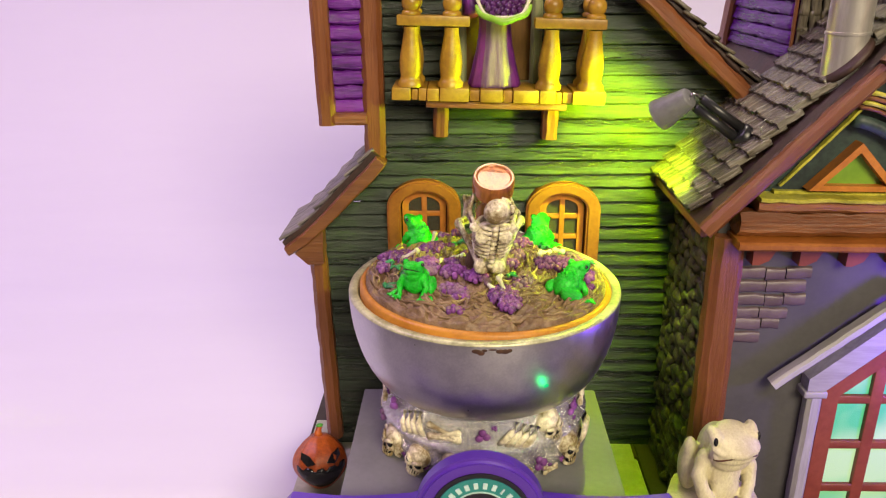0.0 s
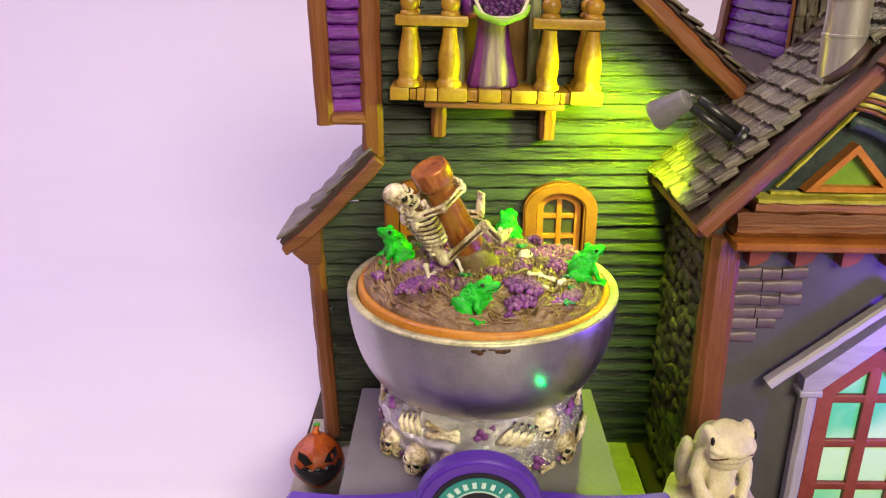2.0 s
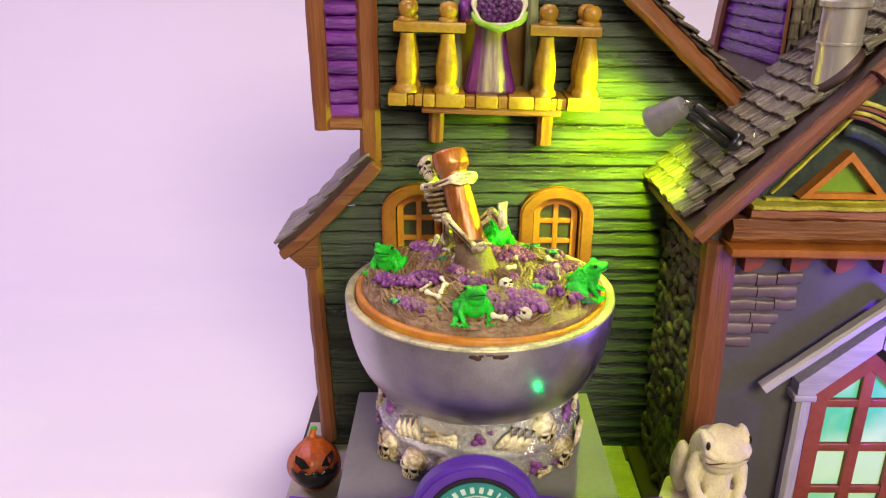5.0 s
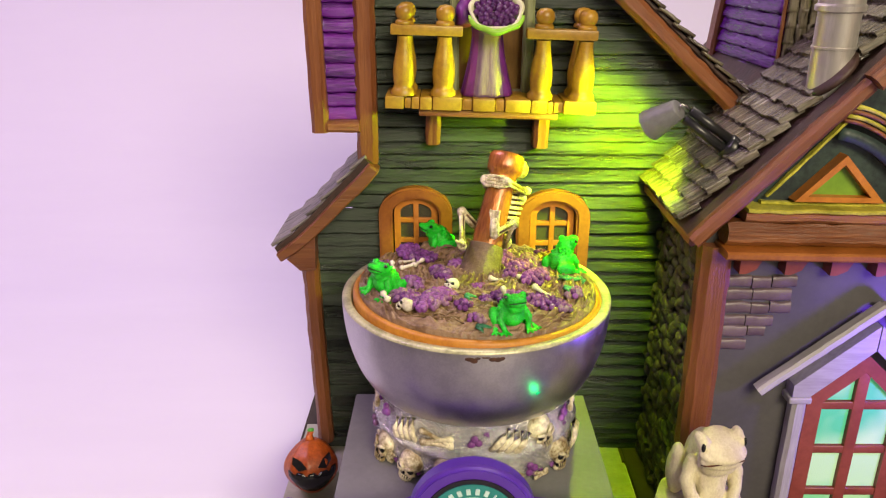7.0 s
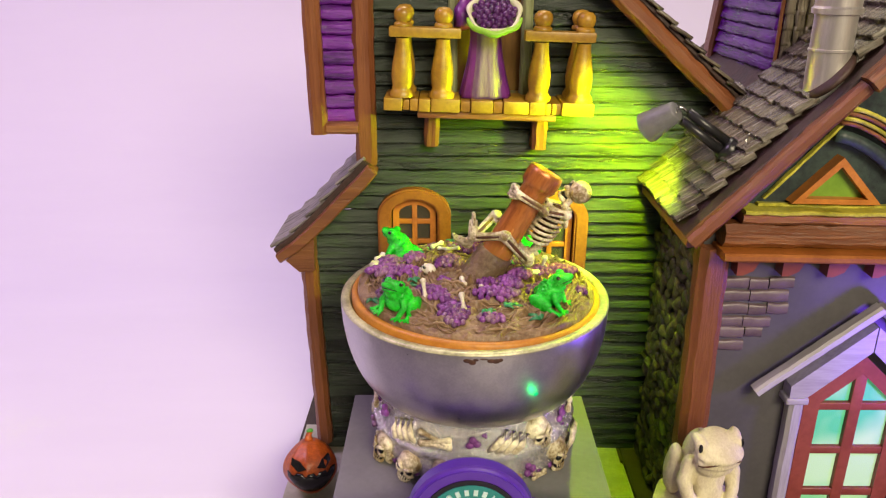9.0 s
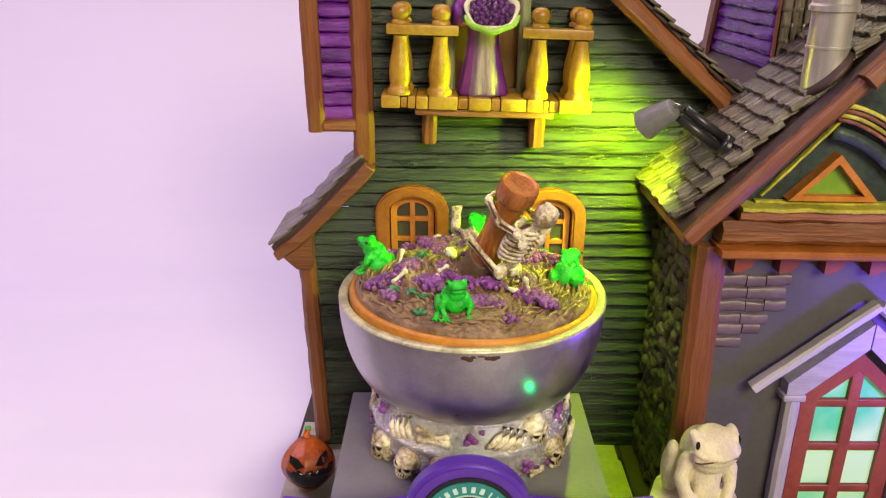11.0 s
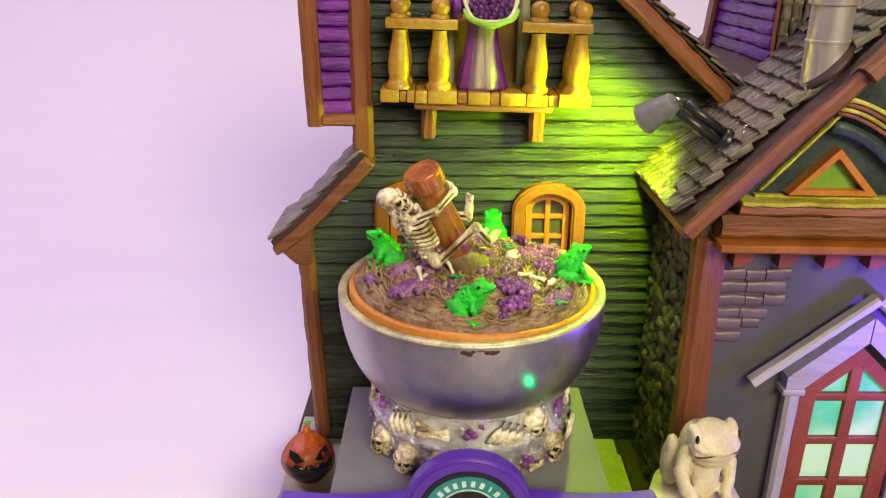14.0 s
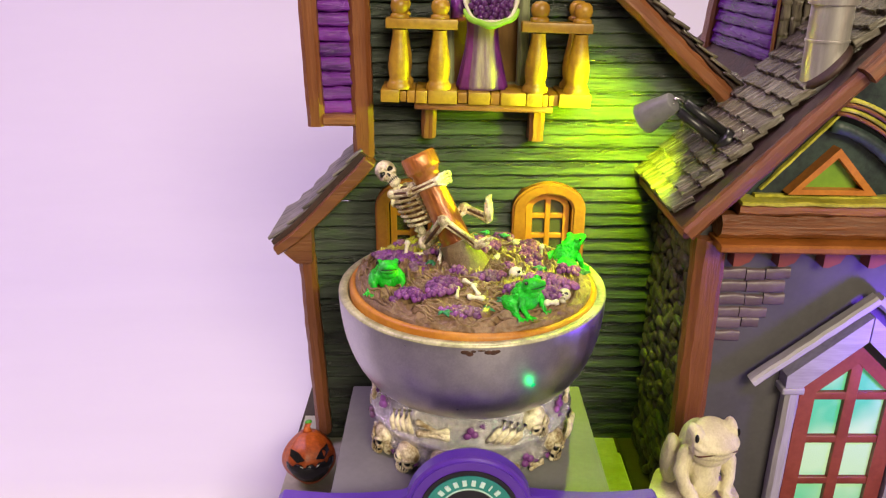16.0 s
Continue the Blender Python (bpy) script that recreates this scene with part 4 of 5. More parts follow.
# ---- figures on the base ----
def frog_lumps(bm, k=1.0, mi=0):
    """A frog sitting up that looks along +x and a little upwards; its feet are at z = 0."""
    e = lambda at, size, ry=0, rz=0: ball(bm, Vector(at) * k, Vector(size) * k, Euler((0, radians(ry), radians(rz))), 3, mi)
    e((-0.0008, 0, 0.0040), (0.0046, 0.0033, 0.0032), -52)
    e((0.0006, 0, 0.0034), (0.0026, 0.0030, 0.0030))
    e((0.0014, 0, 0.0078), (0.0032, 0.0027, 0.0021), -34)
    e((0.0034, 0, 0.0089), (0.0022, 0.0019, 0.0011), -30)
    e((0.0032, 0, 0.0078), (0.0021, 0.0020, 0.0009), -24)
    e((0.0017, 0, 0.0064), (0.0020, 0.0022, 0.0020))
    for s in (-1, 1):
        e((0.0014, s * 0.0021, 0.0094), (0.0011, 0.0008, 0.0010))
        e((-0.0022, s * 0.0034, 0.0020), (0.0034, 0.0015, 0.0022), 18, s * 12)
        e((0.0004, s * 0.0043, 0.0006), (0.0028, 0.0009, 0.0006), 0, s * 26)
        tube(bm, [Vector(p) * k for p in ((0.0012, s * 0.0026, 0.0052), (0.0018, s * 0.0038, 0.0032), (0.0032, s * 0.0030, 0.0006))], [0.0011 * k, 0.0009 * k, 0.0007 * k], mi=mi)
        for a in (-38, 0, 38):
            w = Vector((math.cos(radians(a + s * 12)), math.sin(radians(a + s * 12)), 0))
            tube(bm, [Vector((0.0032, s * 0.0030, 0.0005)) * k, (Vector((0.0032, s * 0.0030, 0.0002)) + w * 0.0023) * k], [0.0005 * k, 0.0003 * k], n=6, mi=mi)
            tube(bm, [Vector((0.0024, s * 0.0052, 0.0005)) * k, (Vector((0.0024, s * 0.0052, 0.0002)) + w * 0.0018) * k], [0.0004 * k, 0.0003 * k], n=6, mi=mi)
    # warts down the back and flanks
    for i in range(70):
        a, h = random.uniform(70, 290), random.uniform(0.0016, 0.0082)
        w = 0.0034 * math.sqrt(max(0.1, 1 - ((h - 0.0040) / 0.0052) ** 2))
        ball(bm, Vector((0.0010 * (h - 0.004) / 0.004 - 0.0006 + w * math.cos(radians(a)), w * math.sin(radians(a)), h)) * k, random.uniform(0.0003, 0.0005) * k, detail=1, mi=mi)
    return bm


def stone_frog_lumps(k):
    """A heavy seated frog: wide flat wedge of a head under two brow ridges, sagging throat, folded arms, high haunches."""
    bm = bmesh.new()
    e = lambda at, size, ry=0, rz=0: ball(bm, Vector(at) * k, Vector(size) * k, Euler((0, radians(ry), radians(rz))), 3)
    e((0.0028, 0, 0.0082), (0.0034, 0.0035, 0.0007), 14)
    e((0.0044, 0, 0.0075), (0.0022, 0.0030, 0.0006), 10)
    e((0.0036, 0, 0.0074), (0.0028, 0.0043, 0.0006), 6)
    e((0.0034, 0, 0.0066), (0.0027, 0.0042, 0.0008), 4)
    e((0.0030, 0, 0.0056), (0.0023, 0.0034, 0.0013), -8)
    e((0.0012, 0, 0.0058), (0.0024, 0.0030, 0.0024))
    e((0.0010, 0, 0.0034), (0.0027, 0.0030, 0.0034))
    e((0.0018, 0, 0.0018), (0.0020, 0.0026, 0.0022))
    e((-0.0022, 0, 0.0050), (0.0032, 0.0030, 0.0030), -30)
    for s in (-1, 1):
        e((0.0022, s * 0.0033, 0.0087), (0.0017, 0.0010, 0.0006), 10, -s * 16)
        e((0.0030, s * 0.0035, 0.0082), (0.0011, 0.0008, 0.0007), 0, -s * 16)
        e((-0.0034, s * 0.0038, 0.0026), (0.0026, 0.0018, 0.0030), 0, s * 12)
        e((-0.0028, s * 0.0043, 0.0050), (0.0014, 0.0011, 0.0014))
        e((0.0006, s * 0.0036, 0.0046), (0.0015, 0.0013, 0.0018), 20)
        tube(bm, [Vector(p) * k for p in ((0.0008, s * 0.0036, 0.0050), (0.0014, s * 0.0046, 0.0034), (0.0026, s * 0.0042, 0.0018), (0.0038, s * 0.0028, 0.0004))], [0.0013 * k, 0.0014 * k, 0.0011 * k, 0.0010 * k], n=12)
        for a in (-30, 0, 30):
            w = Vector((math.cos(radians(a)), math.sin(radians(a)), 0))
            tube(bm, [Vector((0.0036, s * 0.0030, 0.0006)) * k, (Vector((0.0036, s * 0.0030, 0.0004)) + w * 0.0018) * k], [0.0006 * k, 0.0004 * k], n=8)
    return bm


def stone_frog():
    k = 1.95
    f = empty("stone_frog")
    ground = -0.0034
    f.matrix_basis = pose(0.0656, -0.0275, ground, 0, 0, -76) @ Matrix.Diagonal((0.80, 0.84, 1.34, 1))
    tagged(f, "cream stone frog ornament sitting in front of the post", "frog ornament")
    melted(part("body", stone_frog_lumps(k), CREAM_FROG, f), 0.00045)
    for s in (-1, 1):
        part("eye", ball(bmesh.new(), Vector((0.0037, s * 0.0038, 0.0083)) * k, (0.00042 * k, 0.00034 * k, 0.00050 * k), detail=3), EYE_BLACK, f, "black eye")
    bm = bmesh.new()
    tube(bm, [Vector((0.0036 + 0.0026 * math.cos(a), 0.0039 * math.sin(a), 0.0063 + 0.0009 * math.cos(a) ** 2)) * k for a in [radians(-85 + 17 * i) for i in range(11)]], [0.00022] * 11, n=6)
    part("mouth_line", bm, STAIN_RECESS, f, "dark line of the closed mouth")
    ped = part("plinth", lathe([(0, GROUND), (0.0135, GROUND), (0.0130, -0.010), (0.0122, -0.0044), (0, -0.0040)], 30, wobble=lambda s, z: 1 + 0.03 * math.sin(s * 40)), CREAM_FROG)
    ped.location = (0.0648, -0.0275, 0)
    tagged(ped, "low cream stone plinth under the frog ornament", "plinth")


stone_frog()


def pumpkin():
    p = empty("carved_pumpkin")
    r = 0.0083
    p.matrix_basis = pose(-0.0553, 0.0165, GROUND + 0.0004, -20, 0, 14) @ Matrix.Diagonal((1.18, 1.1, 1.16, 1))
    tagged(p, "orange carved pumpkin with black grinning face", "pumpkin")
    prof = [(0, 0.0002)] + [(r * math.sin(math.pi * (0.06 + 0.88 * i / 16)) ** 0.75, 0.0002 + 0.0162 * i / 16) for i in range(17)] + [(0.0012, 0.0158), (0, 0.0156)]
    rib = lambda s, z: 1 - 0.06 * abs(math.cos(s * math.pi * 9))
    part("shell", lathe(prof, 72, wobble=rib), PUMPKIN, p)
    bm = bmesh.new()
    tube(bm, [(0, 0, 0.0150), (0.0001, 0, 0.0172), (0.0006, 0.0002, 0.0186)], [0.0017, 0.0011, 0.0010], n=10)
    part("stalk", bm, PUMPKIN, p)
    part("stalk_tip", ball(bmesh.new(), (0.0006, 0.0002, 0.0190), (0.0011, 0.0011, 0.0007)), STEM_GREEN, p, "green stalk tip")

    def carved(name, outline):
        bm = bmesh.new()
        front, back = [], []
        for x, z in outline:
            s = (z - 0.0002) / 0.0162
            rad = r * max(0.1, math.sin(math.pi * (0.06 + 0.88 * s))) ** 0.75 * 0.985
            y = -math.sqrt(max(1e-9, rad * rad - x * x))
            front.append(bm.verts.new((x * 1.0, y - 0.0004, z)))
            back.append(bm.verts.new((x, y + 0.001, z)))
        bm.faces.new(front)
        for i in range(len(outline)):
            j = (i + 1) % len(outline)
            bm.faces.new((front[i], back[i], back[j], front[j]))
        bmesh.ops.recalc_face_normals(bm, faces=bm.faces)
        part(name, bm, EYE_BLACK, p, "black painted cut", smooth=False)

    for s in (-1, 1):
        carved("eye", [(s * 0.0016, 0.0094), (s * 0.0040, 0.0088), (s * 0.0058, 0.0108), (s * 0.0054, 0.0126), (s * 0.0032, 0.0116)])
    carved("nose", [(-0.0005, 0.0074), (0.0005, 0.0074), (0, 0.0083)])
    bm = bmesh.new()
    rows = []
    for i in range(25):
        u = -1 + 2 * i / 24
        x = 0.0070 * u
        top = 0.0078 + 0.0012 * u * u - (0.0009 if i % 6 in (2, 3) else 0.0)
        low = 0.0014 + 0.0060 * abs(u) ** 2.2
        row = []
        for k in range(5):
            z = low + (max(top, low + 0.0001) - low) * k / 4
            rad = r * max(0.1, math.sin(math.pi * (0.06 + 0.88 * (z - 0.0002) / 0.0162))) ** 0.75
            row.append(bm.verts.new((x, -math.sqrt(max(1e-9, rad * rad - x * x)) - 0.00015, z)))
        rows.append(row)
    for a, b in zip(rows, rows[1:]):
        for k in range(4):
            bm.faces.new((a[k], b[k], b[k + 1], a[k + 1]))
    mouth = part("mouth", bm, EYE_BLACK, p, "black painted grin")
    thick = mouth.modifiers.new("thickness", "SOLIDIFY")
    thick.thickness = 0.0006


pumpkin()


# ---- sign ----
def sign():
    s = empty("shop_sign")
    cx, cz, y = -0.0008, 0.0030, -0.0445
    s.matrix_basis = pose(cx, y, 0)
    tagged(s, "purple plastic sign plate with a round teal badge", "sign")
    top = []
    top += [(-0.0505, -0.016), (-0.0510, 0.0045), (-0.0496, 0.0061)]
    top += [(-0.0490 + 0.031 * i / 6, 0.0063 - 0.0012 * math.sin(math.pi * i / 6)) for i in range(7)]
    for i in range(21):
        a = radians(166 - 152 * i / 20)
        top.append((0.0168 * math.cos(a), cz + 0.0168 * math.sin(a)))
    top += [(0.018 + 0.031 * i / 6, 0.0068 - 0.0012 * math.sin(math.pi * i / 6)) for i in range(7)]
    top += [(0.0500, 0.0057), (0.0508, 0.0039), (0.0505, -0.016)]
    bm = sheet_of(top, -0.0008, 0.0038)
    bmesh.ops.bevel(bm, geom=[e for e in bm.edges if abs(e.verts[0].co.y + 0.0008) < 1e-5 and abs(e.verts[1].co.y + 0.0008) < 1e-5], offset=0.0012, segments=3, affect="EDGES")
    sharp(part("plate", bm, SIGN_PURPLE, s), 30)
    for r, d, mat, name in ((0.0131, 0.0009, SIGN_BLACK, "badge_edge"), (0.0119, 0.0012, SIGN_TEAL, "badge_ring"), (0.0081, 0.0015, SIGN_PALE, "badge_line"), (0.0078, 0.0018, SIGN_BLACK, "badge_middle")):
        ob = part(name, lathe([(0, d), (r, d), (r, d - 0.0012), (0, d - 0.0012)], 56), mat, s)
        ob.matrix_basis = pose(0, -0.0004, cz, 90, 0, 0)
        sharp(ob, 30)
    # the lettering round the ring and the little picture, as plain bars
    for i in range(8):
        a = radians(138 - 13.6 * i)
        w = 0.0011 if i != 6 else 0.0004
        ob = part("letter_bar", block(-w / 2, w / 2, -0.0003, 0.0003, -0.0008, 0.0008), SIGN_PALE, s, smooth=False)
        ob.matrix_basis = pose(0.0099 * math.cos(a), -0.0017, cz + 0.0099 * math.sin(a), 0, 90 - math.degrees(a), 0)
    for x, z, wx, wz, ry in ((-0.0022, 0.0040, 0.0030, 0.0014, -25), (-0.0012, 0.0026, 0.0012, 0.0022, -25), (0.0018, 0.0038, 0.0003, 0.0018, 0), (0.0018, 0.0038, 0.0018, 0.0003, 0), (0.0034, 0.0044, 0.0002, 0.0010, 0), (0.0034, 0.0044, 0.0010, 0.0002, 0)):
        ob = part("badge_mark", block(-wx / 2, wx / 2, -0.0003, 0.0003, -wz / 2, wz / 2), SIGN_PALE, s, smooth=False)
        ob.matrix_basis = pose(x, -0.0023, cz + z, 0, ry, 0)


sign()


# ---- silver bowl and its skull foot ----
BX = 0.0007
bowl = empty("silver_bowl")
bowl.location = (BX, 0, 0)
tagged(bowl, "satin silver mortar bowl on a foot of skulls and grapes", "bowl")
R, RZ = 0.0393, 0.0490
outside = [(0.0245, 0.0196), (0.0262, 0.0200)]
for i in range(1, 15):
    a = i / 14
    outside.append((R * (0.667 + 0.333 * math.sin(a * math.pi / 2) ** 1.1), 0.0200 + (RZ - 0.0206) * (1 - math.cos(a * math.pi / 2)) ** 1.05))
part("bowl_shell", lathe(outside + [(R - 0.0001, RZ - 0.0003)], 96), SILVER, bowl, "smooth satin silver shell")
sharp(part("bowl_rim", lathe([(R, RZ - 0.0004), (R - 0.0001, RZ + 0.0001), (R - 0.0006, RZ + 0.0004), (R - 0.0023, RZ + 0.0003), (R - 0.0027, RZ - 0.0003), (R - 0.0030, RZ - 0.007), (0.030, RZ - 0.011), (0, RZ - 0.0115)], 96), RIM, bowl, "worn flat rim"), 60)
bm = bmesh.new()
for deg, wide, high, low in ((-94, 0.0016, 0.0009, 0.0012), (-92.4, 0.0013, 0.0010, 0.0016), (-91, 0.0010, 0.0006, 0.0009), (-88, 0.0016, 0.0004, 0.0007), (-85.5, 0.0014, 0.0009, 0.0012), (-83.5, 0.0015, 0.0010, 0.0013), (-82, 0.0010, 0.0008, 0.0011)):
    a = radians(deg)
    ball(bm, (0.99 * R * math.cos(a) - 0.0002 * math.cos(a), 0.99 * R * math.sin(a), RZ - 0.0004 - low), (wide, 0.0005, high), Euler((0, 0, a + math.pi / 2)), 3)
part("stain", bm, STAIN_RECESS, bowl, "brown glue smears below the rim")
# green reflection on the shell, put in as a glowing ball
GREEN_GLINT = glowing("green_glint_glow", (0.0, 0.42, 0.19), (0.01, 0.62, 0.28), 0.20, 200)
a = radians(-66)
glint_z = 0.0352
glint_r = 0.0368
part("green_glint", ball(bmesh.new(), (glint_r * math.cos(a), glint_r * math.sin(a), glint_z), (0.0012, 0.0012, 0.0012)), GREEN_GLINT, bowl, "green reflection on the shell, drawn as a glowing dot")
foot_profile = [(0.0225, 0.0232), (0.0270, 0.0212), (0.0283, 0.0190), (0.0291, 0.0150), (0.0300, 0.0128), (0.0311, 0.0120), (0.0313, 0.0110), (0.0306, 0.0100), (0.0300, 0.0080), (0.0303, 0.0050), (0.0298, 0.0020), (0.0285, 0.0002), (0, 0.0001)]
smooth_foot = []
for (r0, z0), (r1, z1) in zip(foot_profile, foot_profile[1:]):
    smooth_foot += [(r0 + (r1 - r0) * k / 3, z0 + (z1 - z0) * k / 3) for k in range(3)]
bm = lathe(smooth_foot + [(0, 0.0001)], 140)
for v in bm.verts:
    q = Vector(v.co) * 420
    rr = math.hypot(v.co.x, v.co.y)
    if rr > 0.02:
        v.co.xy *= 1 + 0.012 * noise.noise(q) + 0.010 * noise.noise(q * 2.3)
foot = part("foot", bm, LEAF_SILVER, bowl, "crackled silver foot")


def skull_mesh():
    """Domed skull with slanting sockets, cheekbones and bared teeth; it looks along -y."""
    bm = bmesh.new()
    ball(bm, (0, 0.0003, 0.0008), (0.0022, 0.0022, 0.0021), detail=3)
    ball(bm, (0, -0.0008, -0.0006), (0.0016, 0.0013, 0.0013), detail=2)
    ball(bm, (0, -0.0009, -0.0026), (0.0013, 0.0011, 0.0006), detail=2)
    ball(bm, (0, -0.0012, -0.0019), (0.0012, 0.0009, 0.0006), detail=2, mi=1)
    for s in (-1, 1):
        ball(bm, (s * 0.0009, -0.0016, 0.0001), (0.00074, 0.0006, 0.00062), Euler((0, radians(s * 22), 0)), 2, mi=1)
        tube(bm, [(s * 0.0018, -0.0011, -0.0004), (s * 0.0013, -0.0017, -0.0008), (s * 0.0005, -0.0020, -0.0006)], [0.0004, 0.00042, 0.0003], n=6)
        tube(bm, [(s * 0.0016, -0.0015, 0.0010), (s * 0.0008, -0.0021, 0.0007), (s * 0.0002, -0.0022, 0.0003)], [0.0003, 0.00036, 0.00028], n=6)
    ball(bm, (0, -0.0020, -0.0008), (0.0003, 0.0004, 0.0005), detail=1, mi=1)
    for i in range(6):
        x = -0.0010 + 0.0004 * i
        y = -0.0021 + 420 * x * x
        tube(bm, [(x, y, -0.0013), (x, y - 0.0001, -0.0019)], [0.00017, 0.00013], n=5)
        tube(bm, [(x, y, -0.0026), (x, y - 0.0001, -0.0021)], [0.00016, 0.00012], n=5)
    return bm


def rib_mesh():
    bm = bmesh.new()
    for i in range(4):
        x = -0.0020 + 0.0013 * i
        tube(bm, [(x - 0.0006, -0.0001, -0.0022), (x - 0.0003, -0.0010, -0.0010), (x + 0.0002, -0.0013, 0.0006), (x + 0.0008, -0.0004, 0.0023)], [0.0004, 0.0006, 0.0006, 0.0004])
    return bm


def bone_mesh():
    bm = bmesh.new()
    for s, t in ((0.5, 0.0), (-0.6, 0.0006), (0.1, -0.0006)):
        bone(bm, (-0.0024, -0.0006, -0.0012 * s + t), (0.0024, -0.0008, 0.0014 * s + t), 0.0005)
    return bm


def berries_mesh():
    bm = bmesh.new()
    for x, z in ((0.0002, 0.0006), (0.0008, -0.0003), (-0.0004, -0.0005)):
        ball(bm, (x, -0.0005, z), 0.00066, detail=2)
    return bm


def foot_ornaments():
    made = {}
    makers = {"skull": (skull_mesh, (BONE, EYE_BLACK)), "rib_cage": (rib_mesh, BONE), "crossed_bone": (bone_mesh, BONE), "grape_sprig": (berries_mesh, GRAPE)}
    upper = "crossed_bone grape_sprig rib_cage skull grape_sprig crossed_bone skull rib_cage crossed_bone grape_sprig skull crossed_bone rib_cage grape_sprig skull crossed_bone grape_sprig rib_cage".split()
    lower = "skull skull crossed_bone grape_sprig skull rib_cage grape_sprig skull crossed_bone skull grape_sprig rib_cage skull crossed_bone grape_sprig skull".split()
    for names, radius, height, start, dz in ((upper, 0.0292, 0.0158, -112, 0.0008), (lower, 0.0304, 0.0052, -128, 0.0010)):
        for i, n in enumerate(names):
            a = radians(start + 360 / len(names) * i)
            m = pose(radius * math.cos(a), radius * math.sin(a), height + random.uniform(-dz, dz), random.uniform(-8, 8), random.uniform(-25, 25), math.degrees(a) + 90) @ Matrix.Diagonal((1.75, 1.35, 1.7, 1))
            if n in made:
                again(n, made[n], foot, m)
            else:
                ob = part(n, makers[n][0](), makers[n][1], foot)
                ob.matrix_basis = m
                made[n] = ob.data
    for i in range(22):
        a = radians(360 / 22 * i + random.uniform(-5, 5))
        n = ("crossed_bone", "rib_cage", "skull", "crossed_bone")[i % 4]
        z = 0.0036
        k = random.uniform(0.75, 1.0)
        again(n, made[n], foot, pose(0.0298 * math.cos(a), 0.0298 * math.sin(a), z + random.uniform(-0.0022, 0.0022), 0, random.uniform(-60, 60), math.degrees(a) + 90) @ Matrix.Diagonal((k, k, k, 1)))
    for i in range(54):
        a = radians(360 / 54 * i + random.uniform(-5, 5))
        z = random.choice((0.0022, 0.0026, 0.0125, 0.0188))
        again("grape_sprig", made["grape_sprig"], foot, pose(0.0297 * math.cos(a), 0.0297 * math.sin(a), z, 0, random.uniform(0, 360), math.degrees(a) + 90) @ Matrix.Diagonal((0.7, 0.7, 0.7, 1)))


foot_ornaments()


# ---- the turning filling of the bowl ----
filling = empty("bowl_filling")
filling.location = (BX, 0, RZ)
tagged(filling, "turning disc of brown mud with grapes, frogs, pestle and skeleton", "model display")
RF = 0.0346


def soil_height(r, a):
    """A low mound of mud combed into curling strands, smoother along its edge."""
    x, y = r * math.cos(a), r * math.sin(a)
    edge = min(1, max(0.0, (RF - r) * 340))
    z = 0.0012 + 0.0034 * max(0, 1 - (r / RF) ** 2) ** 0.8
    z += 0.0006 * noise.noise(Vector((x * 170 + 3, y * 170, 0.5))) * edge
    warp = 3.2 * noise.noise(Vector((x * 95, y * 95, 2)))
    lean = 1.6 * noise.noise(Vector((x * 80, y * 80, 5)))
    for across, along, high in ((470, 3.4, 0.0017), (1000, 6.5, 0.0009)):
        n = noise.noise(Vector((r * across + warp, along * math.cos(a + r * 34), along * math.sin(a + r * 34) + lean * 0.5)))
        z += high * (1 - min(1, abs(n) * 3.4)) * (0.45 + 0.55 * edge)
    return z


def soil():
    bm = bmesh.new()
    na, nr = 460, 150
    rows = []
    for i in range(nr + 1):
        r = RF * (i / nr) ** 0.85
        rows.append([bm.verts.new((0, 0, soil_height(0, 0)))] if i == 0 else [bm.verts.new((r * math.cos(2 * math.pi * k / na), r * math.sin(2 * math.pi * k / na), soil_height(r, 2 * math.pi * k / na))) for k in range(na)])
    rows.append([bm.verts.new((RF * math.cos(2 * math.pi * k / na), RF * math.sin(2 * math.pi * k / na), -0.002)) for k in range(na)])
    for k in range(na):
        bm.faces.new((rows[0][0], rows[1][k], rows[1][(k + 1) % na]))
    for a, b in zip(rows[1:], rows[2:]):
        for k in range(na):
            bm.faces.new((a[k], b[k], b[(k + 1) % na], a[(k + 1) % na]))
    bmesh.ops.recalc_face_normals(bm, faces=bm.faces)
    part("mud", bm, SOIL, filling, "swirled brown mud and straw")
    sharp(part("ring", lathe([(RF - 0.0002, -0.0025), (RF - 0.0002, 0.0002), (RF + 0.0004, 0.0006), (RF + 0.0014, 0.0004), (RF + 0.0018, -0.0002), (RF + 0.0018, -0.0025)], 96), RING, filling, "orange ring round the mud"), 60)


soil()


def strands():
    """Long curling ridges of mud and straw that lie half sunk in the surface."""
    bm = bmesh.new()
    for i in range(190):
        r = RF * math.sqrt(random.uniform(0.10, 0.93))
        a = random.uniform(0, 2 * math.pi)
        sweep = random.uniform(0.0060, 0.0150) / r * random.choice((-1, 1, 1))
        drift = random.uniform(-0.0035, 0.0035)
        k = random.uniform(0.00030, 0.00052)
        pts, radii = [], []
        for j in range(9):
            u = j / 8
            rr = min(RF - 0.0009, max(0.004, r + drift * u + 0.0006 * math.sin(u * 5 + i)))
            aa = a + sweep * u
            pts.append((rr * math.cos(aa), rr * math.sin(aa), soil_height(rr, aa) + 0.0001 + 0.0003 * math.sin(math.pi * u)))
            radii.append(k * (0.35 + 0.65 * math.sin(math.pi * (0.08 + 0.84 * u))))
        tube(bm, pts, radii, n=6)
    part("straw", bm, SOIL, filling, "curling strands of brown straw in the mud")["kind"] = "stuff"


